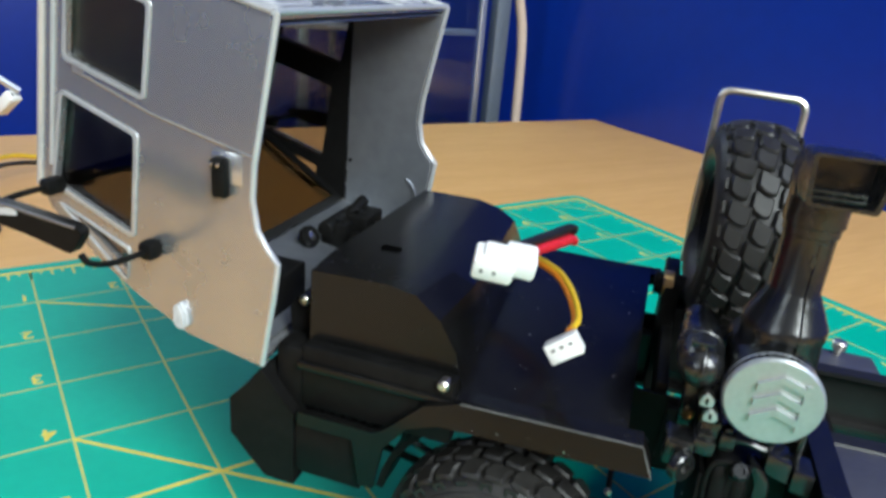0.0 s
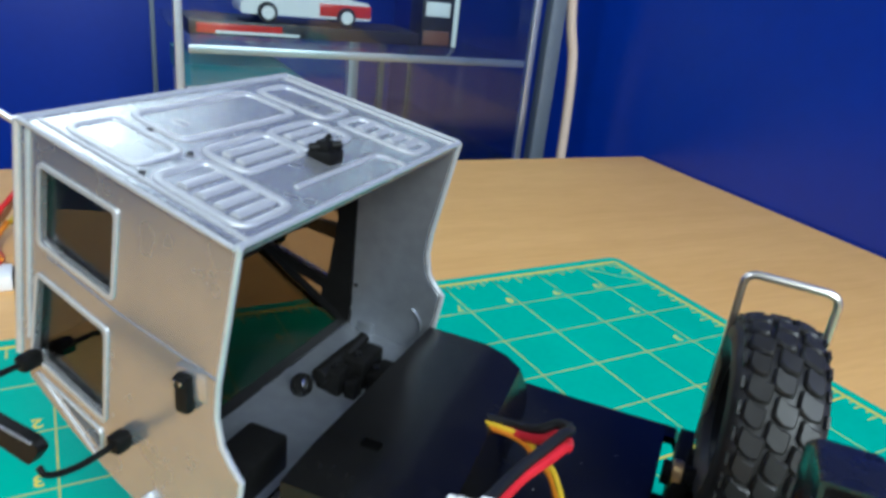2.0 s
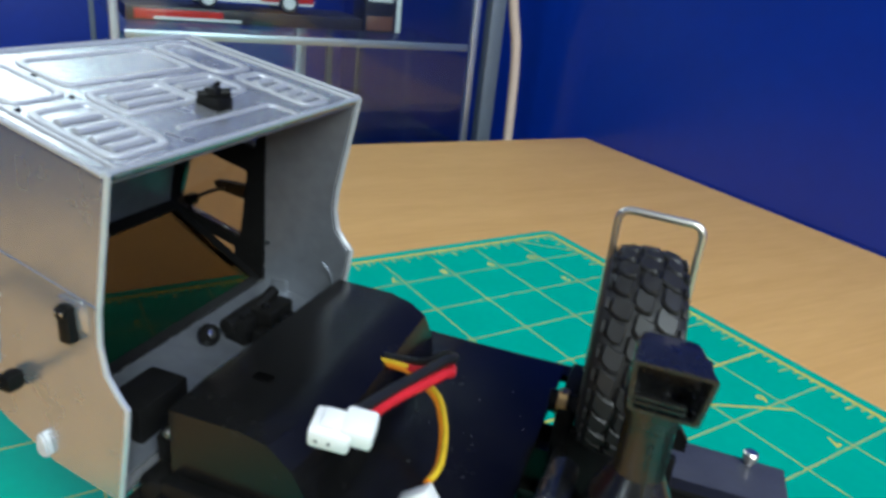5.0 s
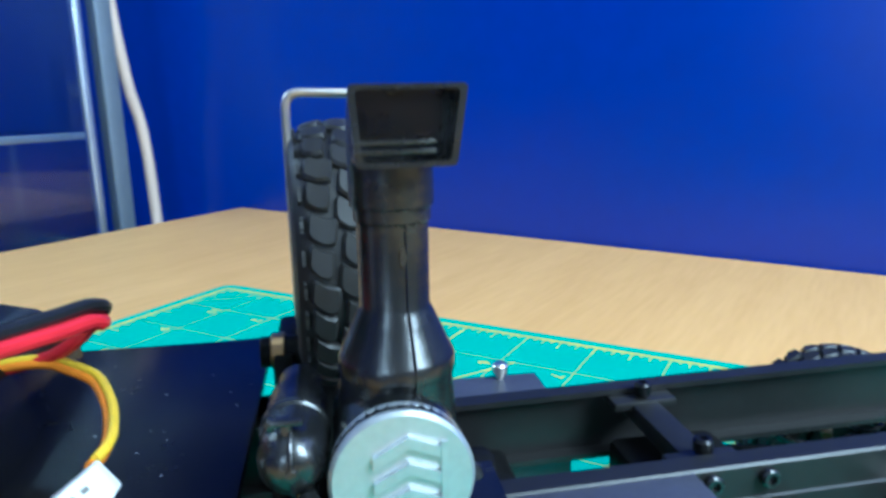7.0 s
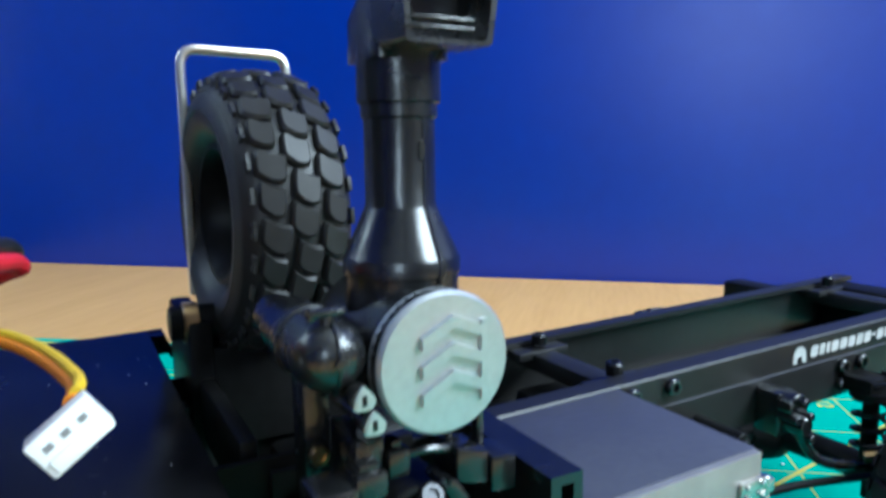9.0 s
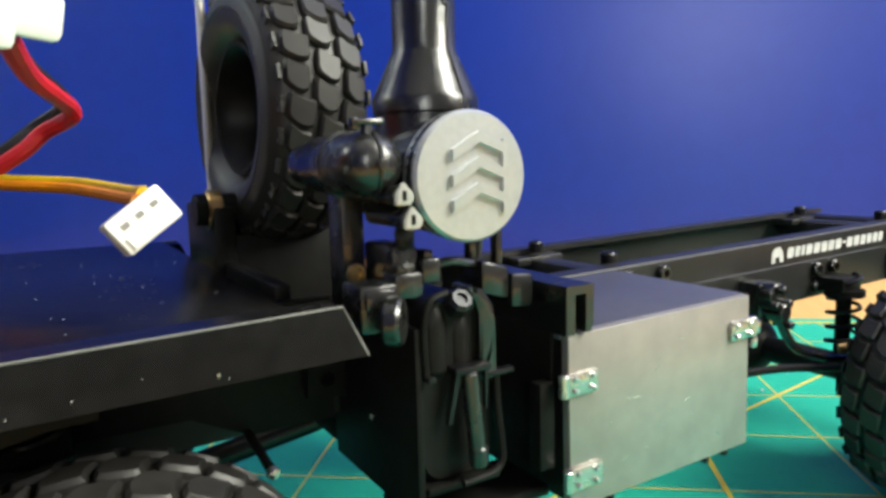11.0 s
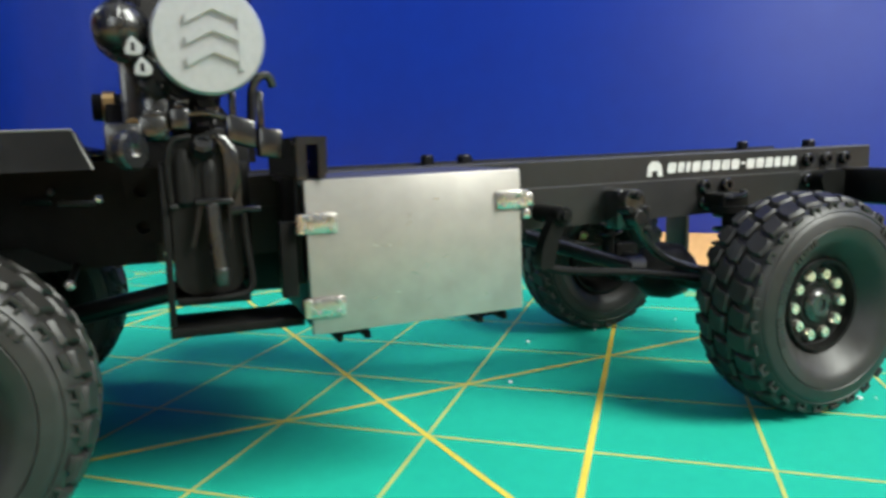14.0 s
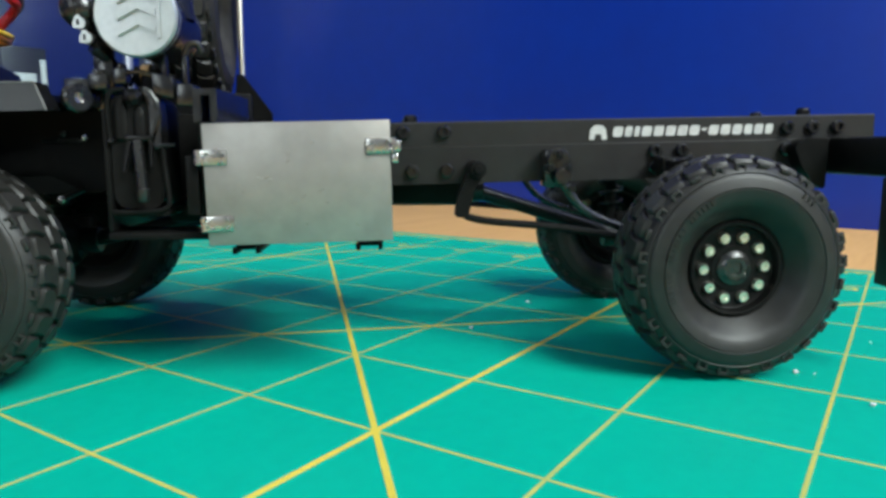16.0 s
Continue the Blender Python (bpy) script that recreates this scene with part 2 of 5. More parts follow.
def add_tube(bm, pts, r, segs=8, flat=1.0):
    pts = [Vector(p) for p in pts]
    up, rings = Vector((0.13, 0.2, 1)).normalized(), []
    for i, p in enumerate(pts):
        d = (pts[min(i + 1, len(pts) - 1)] - pts[max(i - 1, 0)]).normalized()
        side = d.cross(up)
        side = side.normalized() if side.length > 1e-4 else d.orthogonal().normalized()
        up = side.cross(d).normalized()
        rings.append([bm.verts.new(p + r * (math.cos(a) * side + flat * math.sin(a) * up)) for a in np.arange(segs) * 2 * math.pi / segs])
    for a, b in zip(rings, rings[1:]):
        for i in range(segs):
            bm.faces.new((a[i], a[(i + 1) % segs], b[(i + 1) % segs], b[i]))
    bm.faces.new(rings[0][::-1]), bm.faces.new(rings[-1])


def tube(pts, r, segs=8, flat=1.0):
    bm = bmesh.new()
    add_tube(bm, pts, r, segs, flat)
    return bm


def add_plate(bm, loops, place, depth):
    """A plate with holes: loops of 2D points (outline first), place(a, b) gives the outer face, depth the way to the inner one."""
    depth = Vector(depth)
    flat = [Vector((a, b, 0)) for loop in loops for a, b in loop]
    outer = [bm.verts.new(Vector(place(v.x, v.y))) for v in flat]
    inner = [bm.verts.new(v.co + depth) for v in outer]
    for tri in tessellate_polygon([[Vector((a, b, 0)) for a, b in loop] for loop in loops]):
        bm.faces.new([outer[i] for i in tri]), bm.faces.new([inner[i] for i in reversed(tri)])
    k = 0
    for loop in loops:
        n = len(loop)
        for i in range(n):
            a, b = k + i, k + (i + 1) % n
            bm.faces.new((outer[a], outer[b], inner[b], inner[a]))
        k += n


def plate(loops, place, depth):
    bm = bmesh.new()
    add_plate(bm, loops, place, depth)
    return bm


def rounded(pts, r, steps=4):
    """A polygon with rounded corners."""
    out, n = [], len(pts)
    for i in range(n):
        p, a, b = Vector(pts[i]), Vector(pts[i - 1]), Vector(pts[(i + 1) % n])
        u, v = (a - p).normalized(), (b - p).normalized()
        k = min(r, (a - p).length * 0.45, (b - p).length * 0.45)
        s, e = p + u * k, p + v * k
        for j in range(steps + 1):
            t = j / steps
            q = (1 - t) ** 2 * s + 2 * t * (1 - t) * p + t * t * e
            out.append((q.x, q.y))
    return out


def grow(pts, d):
    """Moves a convex outline outwards by d."""
    c = sum((Vector(p) for p in pts), Vector((0, 0))) / len(pts)
    out = []
    for i, p in enumerate(pts):
        a, b = Vector(pts[i - 1]), Vector(pts[(i + 1) % len(pts)])
        t = (b - a).normalized()
        nrm = Vector((t.y, -t.x))
        if nrm.dot(Vector(p) - c) < 0:
            nrm = -nrm
        q = Vector(p) + nrm * d
        out.append((q.x, q.y))
    return out


def thing(name, at, label, category, group="", kind=""):
    ob = new(name)
    ob.matrix_basis = at
    ob.empty_display_size = 0.01
    return tagged(ob, label, category, group, kind)


# ---- room ----
def structure(name, bm, mat, label, category, at=ROOM):
    bm.transform(Matrix.Scale(1000, 4))
    ob = part(name, bm, mat, None, "", at=at)
    return tagged(ob, label, category, kind="structure")


def slab(x0, x1, y0, y1, z0, z1):
    return box(x0, x1, y0, y1, z0, z1, 0)


def wall_with(side):
    """A wall along x with the openings of its windows."""
    y = ROOM_BACK if side < 0 else ROOM_DEEP
    return plate([[(-ROOM_W - 0.1, FLOOR), (0.1, FLOOR), (0.1, CEIL), (-ROOM_W - 0.1, CEIL)], *[[(x0, z0), (x1, z0), (x1, z1), (x0, z1)] for x0, x1, z0, z1, w in WINDOWS if w == side]], lambda a, b: (a, y, b), (0, 0.1 * side, 0))


structure("floor", slab(-ROOM_W - 0.1, 0.1, ROOM_BACK - 0.1, ROOM_DEEP + 0.1, FLOOR - 0.1, FLOOR), FLOORING, "grey carpeted floor under the desk", "floor")
structure("ceiling", slab(-ROOM_W - 0.1, 0.1, ROOM_BACK - 0.1, ROOM_DEEP + 0.1, CEIL, CEIL + 0.1), PALE, "plain white ceiling of the room", "ceiling")
structure("wall_east", slab(0.003, 0.1, ROOM_BACK, ROOM_DEEP, FLOOR, CEIL), WALL, "deep blue painted wall against the desk", "wall")
structure("wall_north", wall_with(1), WALL, "deep blue painted wall behind the glass cabinet", "wall")
y0, y1, z0, z1 = WEST
structure("wall_west", plate([[(ROOM_BACK, FLOOR), (ROOM_DEEP, FLOOR), (ROOM_DEEP, CEIL), (ROOM_BACK, CEIL)], [(y0, z0), (y1, z0), (y1, z1), (y0, z1)]], lambda a, b: (-ROOM_W, a, b), (-0.1, 0, 0)), WALL, "deep blue painted wall with a narrow window", "wall")
structure("wall_south", wall_with(-1), GREIGE, "plain greige wall with a wide window opening", "wall")
# the north frame is made up round that fill lamp
for k, (x0, x1, z0, z1, side) in enumerate(WINDOWS):
    xm = (x0 + x1) / 2
    structure("window_%d" % (k + 1), plate([[(x0, z0), (x1, z0), (x1, z1), (x0, z1)], [(x0 + 0.04, z0 + 0.04), (xm - 0.025, z0 + 0.04), (xm - 0.025, z1 - 0.04), (x0 + 0.04, z1 - 0.04)], [(xm + 0.025, z0 + 0.04), (x1 - 0.04, z0 + 0.04), (x1 - 0.04, z1 - 0.04), (xm + 0.025, z1 - 0.04)]], lambda a, b: (a, ROOM_BACK - 0.05 if side < 0 else ROOM_DEEP + 0.05, b), (0, 0.04 * side, 0)), PALE, "unseen white framed double window letting in daylight", "window")
structure("window_3", plate([[(y0, z0), (y1, z0), (y1, z1), (y0, z1)], [(y0 + 0.03, z0 + 0.03), (y1 - 0.03, z0 + 0.03), (y1 - 0.03, z1 - 0.03), (y0 + 0.03, z1 - 0.03)]], lambda a, b: (-ROOM_W - 0.05, a, b), (-0.04, 0, 0)), PALE, "white framed narrow window letting in daylight", "window")

bm = bmesh.new()
add_box(bm, -0.68, 0, -0.95, 0, -0.025, 0, 0.0015)
desk = thing("desk", ROOM, "beech-look laminate desk standing against the blue wall", "desk")
bm.transform(Matrix.Scale(1000, 4))
part("desktop", bm, WOOD, desk, "pale beech laminate top")
for x, y in ((-0.63, -0.9), (-0.06, -0.9), (-0.63, -0.06), (-0.06, -0.06)):
    part("leg", box(x * 1000 - 25, x * 1000 + 25, y * 1000 - 25, y * 1000 + 25, FLOOR * 1000, -25.5, 2), FRAME, desk, "dark metal leg")

# ---- cutting mat ----
IN = 25.4
mat = thing("cutting_mat", pose(0, 0, 0), "green self-healing cutting mat with yellow inch grid on the desk", "cutting mat")
outline = rounded([(-5.5, 5.5), (11 * IN + 5.5, 5.5), (11 * IN + 5.5, -17 * IN - 5.5), (-5.5, -17 * IN - 5.5)], 7, 6)
part("sheet", plate([outline], lambda a, b: (a, b, 0), (0, 0, -2.8)), MAT, mat)


def strip(name, p, q, w, ink, z=0.05):
    """A printed line from p to q, in inches of the mat's grid."""
    a, b = Vector((p[0] * IN, -p[1] * IN)), Vector((q[0] * IN, -q[1] * IN))
    d = (b - a).normalized()
    s = Vector((-d.y, d.x)) * w / 2
    bm = plate([[tuple(a + s), tuple(b + s), tuple(b - s), tuple(a - s)]], lambda u, v: (u, v, z), (0, 0, -0.03))
    return part(name, bm, ink, mat)


for i in range(1, 11):
    strip("grid_line", (i, 0), (i, 17), 0.55, INK)
for j in range(1, 17):
    strip("grid_line", (0, j), (11, j), 1.0 if j % 5 == 0 else 0.55, INK_BOLD if j % 5 == 0 else INK, 0.056)
for p, q in (((0, 0), (11, 0)), ((0, 17), (11, 17)), ((0, 0), (0, 17)), ((11, 0), (11, 17))):
    strip("border_line", p, q, 1.7, INK_BOLD, 0.06 if p[0] == q[0] else 0.066)
strip("diagonal_line", (1, 4), (10, 13), 0.9, INK_BOLD, 0.072)
strip("diagonal_line", (10, 4), (1, 13), 0.9, INK_BOLD, 0.078)
strip("diagonal_line", (1, 1), (10, 1 + 9 * math.tan(radians(30))), 0.9, INK_BOLD, 0.084)
strip("diagonal_line", (10, 0), (11, 1), 0.6, INK, 0.072)
bm = bmesh.new()
for side in range(4):
    n = 11 if side < 2 else 17
    for k in range(1, n * 8):
        L = 0.28 if k % 4 == 0 else 0.2 if k % 2 == 0 else 0.12
        a, w = k / 8 * IN, 0.38
        if side < 2:
            y, s = (0, -1) if side == 0 else (-17 * IN, 1)
            add_box(bm, a - w, a + w, min(y, y + s * L * IN), max(y, y + s * L * IN), 0.0, 0.05)
        else:
            x, s = (0, 1) if side == 2 else (11 * IN, -1)
            add_box(bm, min(x, x + s * L * IN), max(x, x + s * L * IN), -a - w, -a + w, 0.0, 0.05)
tagged(part("ruler_scale", bm, INK, mat), kind="stuff")


def numeral(text, x, y, size=4.6):
    cu = bpy.data.curves.new("numeral", "FONT")
    cu.body, cu.size, cu.align_x, cu.extrude = text, size * 0.001 * 1.35, "CENTER", 0.00002
    cu.offset = 0.00012
    tmp = new("numeral_outline", cu)
    me = bpy.data.meshes.new_from_object(tmp.evaluated_get(bpy.context.evaluated_depsgraph_get()))
    bpy.data.objects.remove(tmp)
    me.name = "numeral"
    me.materials.append(INK_BOLD)
    ob = new("numeral", me)
    ob.parent, ob.matrix_basis = mat, pose(x * 0.001, y * 0.001, 0.00005, 0, 0, 180)


for i in range(1, 11):
    numeral(str(i), i * IN - 3.2, -IN + 6.2)
    numeral(str(i), i * IN - 3.2, -16 * IN + 6.2)
for j in range(2, 16):
    numeral(str(j), IN - 4.5, -j * IN + 6.2)
    numeral(str(j), 10 * IN - 4.5, -j * IN + 6.2)

# ---- truck ----
TRUCK = pose(0.1165, -0.187, 0, 0, 0, -52)  # x towards the tail, y away from the tool box, z up
truck = thing("model_truck", TRUCK, "black model truck with silver cab tipped forward, on a mat", "model truck")


def tyre_lugs(bm, R0, R1, half):
    """Slanting rows of rounded, cushioned tread blocks round the y axis, and paired lugs on the shoulders."""
    rows, cols = 28, 3
    reach = half * 0.93
    for i in range(rows):
        for j in range(cols):
            wave = 0.3 * (1 if i % 2 else -1)
            y0 = -reach + 2 * reach * j / cols + (wave if j else 0) + 0.22
            y1 = -reach + 2 * reach * (j + 1) / cols + (wave if j < cols - 1 else 0) - 0.22
            ym, hw, da = (y0 + y1) / 2, (y1 - y0) / 2, math.pi / rows * 0.85
            base = 2 * math.pi / rows * (i - 0.9 * ym / half - 0.07 * (j - 1))

            def outline(k):
                """A quadrilateral with rounded corners and a sagging lower edge."""
                quad = []
                for u, v in ((-1, -1), (0, -1), (1, -1), (1, 1), (0, 1), (-1, 1)):
                    sag = 0.3 * (1 - u * u) - 0.34 * u
                    quad.append((ym + hw * k * (u + 0.12 * v), (v * k + sag) * da * R1))
                return [(y, a / R1) for y, a in rounded(quad, 0.6, 2)]

            def ring(k, R):
                out = []
                for y, a in outline(k):
                    r = R - 1.25 * abs(y / half) ** 3
                    out.append(bm.verts.new((r * math.cos(base + a), y, r * math.sin(base + a))))
                return out

            low, top, cap = ring(1.0, R0), ring(0.97, R1 - 0.4), ring(0.8, R1)
            n = len(low)
            for k in range(n):
                q = (k + 1) % n
                bm.faces.new((low[k], low[q], top[q], top[k])), bm.faces.new((top[k], top[q], cap[q], cap[k]))
            bm.faces.new(cap)
    for i in range(rows):
        for s in (-1, 1):
            a = 2 * math.pi * (i + (0.25 if s > 0 else 0)) / rows
            m = Matrix.Rotation(-a, 4, "Y")
            yo = s * (half - 0.25)
            lugs = ((R0 - 1.9, R1 - 1.15, -0.95, -0.45), (R0 - 1.9, R1 - 1.15, 0.45, 0.95), (R0 - 0.3, R1 - 1.15, -0.7, 0.7)) if i % 3 else ((R0 - 0.6, R1 - 1.3, -0.9, 0.9),)
            for z0, z1, w0, w1 in lugs:
                add_box(bm, w0, w1, min(yo, yo + s * 0.55), max(yo, yo + s * 0.42), z0, z1, 0.12 if s < 0 else 0, m)


def build_wheel(name, label, R=18.9, half=5.9):
    """A wheel about the y axis, outer face towards -y."""
    ax = Matrix.Rotation(radians(90), 4, "X")  # lathe's z to -y
    rim = [(7.9, 3.0), (7.95, 3.7), (7.6, 4.1), (7.2, 4.0), (7.0, 3.5), (6.85, 2.7), (6.5, 2.5), (4.0, 2.5), (3.7, 2.8), (0, 2.9)]
    rim_back = [(0, -0.4), (6.4, -0.4), (7.4, -4.0), (8.6, -5.4), (9.2, -5.4), (8.6, 2.0), (7.9, 3.0)]
    bm = bmesh.new()
    add_lathe(bm, rim_back + rim[1:], 48, ax)
    wheel = part(name, bm, BLACK, truck, label)
    prof = [(7.8, half - 2.9), (8.3, half - 2.1), (9.6, half - 1.1), (10.6, half + 0.2), (11.8, half + 0.9), (13.2, half + 1.15), (13.35, half + 0.98), (13.5, half + 1.15), (14.9, half + 0.85), (15.55, half + 0.62), (15.7, half + 0.4), (15.85, half + 0.5), (16.5, half + 0.05), (17.1, half - 0.75), (17.5, half - 2.0), (17.7, 0)]
    prof += [(r, -h) for r, h in prof[-2::-1]]
    bm = bmesh.new()
    add_lathe(bm, prof, 80, ax, closed=True)
    part("tyre", bm, RUBBER, wheel, "black rubber tyre", 50)
    bm = bmesh.new()
    for a0 in (0.5,):
        for k, (w, h) in enumerate(((0.4, 1.6), (0.4, 1.0), (0.4, 1.6))):
            add_box(bm, -w / 2, w / 2, -half - 1.16, -half - 0.9, 14.7, 14.7 + h * 0.6, 0, Matrix.Rotation(a0 + k * 0.062, 4, "Y"))
    for k in range(22):
        if k not in (6, 7, 15):
            w = (0.5, 0.7, 0.4, 0.6)[k % 4]
            add_box(bm, -w / 2, w / 2, -half - 1.24, -half - 0.9, 12.1, 13.2, 0, Matrix.Rotation(-2.1 + k * 0.07, 4, "Y"))
    tagged(part("sidewall_mark", bm, RUBBER, wheel, "raised bars moulded in the sidewall"), kind="stuff")
    bm = bmesh.new()
    tyre_lugs(bm, 17.2, R - 0.25, half)
    tagged(part("tread", bm, RUBBER, wheel, "chunky off-road tread blocks", 25), kind="stuff")
    bm = bmesh.new()
    add_lathe(bm, [(0, -1.2), (1.05, -1.2), (1.05, -0.1), (0.8, 0.35), (0.45, 0.35), (0.4, -0.1), (0, -0.1)], 8, ax)
    nut = None
    for k in range(10):
        a = 2 * math.pi * (k + 0.3) / 10
        at = pose(0.0052 * math.cos(a), -0.0030, 0.0052 * math.sin(a))
        if nut is None:
            nut = part("wheel_nut", bm, CHROME, wheel, "bright steel wheel nut", at=at)
        else:
            o = nut.copy()
            scene.collection.objects.link(o)
            o.matrix_basis = at
    bm = bmesh.new()
    add_lathe(bm, [(0, 2.6), (3.0, 2.6), (2.9, 3.1), (2.2, 3.3), (1.9, 3.6), (1.2, 3.6), (1.1, 3.3), (0, 3.3)], 12, ax)
    part("hub_cap", bm, GLOSS, wheel)
    return wheel


WZ, WY, FRONT, REAR = 18.6, 31.6, -23.8, 102.4
wheel = build_wheel("wheel", "black rubber off-road wheel with ten bright nuts")
wheel.matrix_basis = pose(REAR * 0.001, -WY * 0.001, WZ * 0.001, 0, 8, 0)
for x, y, rz, spin in ((FRONT, -WY, 0, 20), (REAR, WY, 180, 33), (FRONT, WY, 180, 5)):
    copy_thing(wheel, pose(x * 0.001, y * 0.001, WZ * 0.001, 0, spin, rz))

# the frame sits a little lower at the front than at the tail
def tilt(x, z, degrees):
    return pose(x * 0.001, 0, z * 0.001, 0, -degrees, 0) @ pose(-x * 0.001, 0, -z * 0.001)


SAG = tilt(130, 44.6, 1.25)
# chassis rails: a web with two flanges and a raised lower band
for s in (-1, 1):
    y = s * 14.0
    out = s * 1.0
    sec = [(y - out * 0.3, 44.6), (y, 44.3), (y, 40.1), (y + out * 0.3, 39.9), (y + out * 0.3, 33.2), (y - out * 3.4, 33.2), (y - out * 3.4, 34.1), (y - out * 1.0, 34.1), (y - out * 1.0, 43.7), (y - out * 3.4, 43.7), (y - out * 3.4, 44.6)]
    bm = plate([sec], lambda a, b: (-58, a, b), (197.5, 0, 0))
    rail = part("chassis_rail", bm, FRAME, truck, "black metal chassis rail", 12, SAG)
    bolt_at = [(48.5, 42.7), (56, 42.7), (50, 35.6), (56.4, 35.6), (95.8, 38.4), (101.0, 38.4), (95.8, 35.4), (101.0, 35.4), (121.8, 42.2), (126.8, 42.2), (131.8, 42.2), (121.5, 38.2), (125.6, 38.4)]
    for bx, bz in bolt_at:
        bm = bmesh.new()
        q = y + out * (0.3 if bz < 39 else 0.0)
        add_lathe(bm, [(0, -0.1), (1.3, -0.1), (1.3, 0.8), (1.05, 1.1), (0.65, 1.1), (0.6, 0.5), (0, 0.5)], 12, Matrix.Translation((bx, q, bz)) @ Matrix.Rotation(radians(90 * -s), 4, "X"))
        part("bolt", bm, GLOSS, rail)
    if s < 0:  # the maker's mark, as plain bars
        emblem = [(83.3, 40.7), (84.3, 40.7), (84.4, 41.7), (85.6, 41.7), (85.7, 40.7), (86.7, 40.7), (86.5, 42.6), (85.7, 43.4), (84.3, 43.4), (83.5, 42.6)]
        part("mark_emblem", plate([emblem], lambda a, b: (a, y - 0.06, b), (0, 0.05, 0)), MARK, rail, "white printed arch-shaped emblem")
        x = 87.7
        for w in (1.9, 1.4, 1.0, 1.9, 1.9, 1.9, 1.9, 1.9, 1.0, 1.9, 1.9, 1.9, 1.6, 1.7, 1.5):
            z0, z1 = (42.0, 42.5) if w == 1.0 and x > 98 else (41.15, 43.05)
            bar = rounded([(x, z0), (x + w, z0), (x + w + 0.35, z1), (x + 0.35, z1)], 0.5, 3)
            part("mark_bar", plate([bar], lambda a, b: (a, y - 0.06, b), (0, 0.05, 0)), MARK, rail, "white printed bar")
            x += w + 0.42
for x in (50, 128, -20):
    bm = bmesh.new()
    add_box(bm, x - 2.2, x + 2.2, -12.8, 12.8, 40.2, 43.2, 0.4)
    add_box(bm, x - 5, x + 5, -13, -7.5, 42.2, 43.6, 0.3)
    add_box(bm, x - 5, x + 5, 7.5, 13, 42.2, 43.6, 0.3)
    cross = part("cross_member", bm, FRAME, truck, "black frame cross-member", at=SAG)
    for y in (-9, 9):
        bm = bmesh.new()
        add_lathe(bm, [(0, 44.2), (1.3, 44.2), (1.3, 45.7), (1.0, 46.1), (0.6, 46.1), (0.55, 45.5), (0, 45.5)], 12, Matrix.Translation((x, y, 0)))
        part("bolt", bm, DARK, cross)

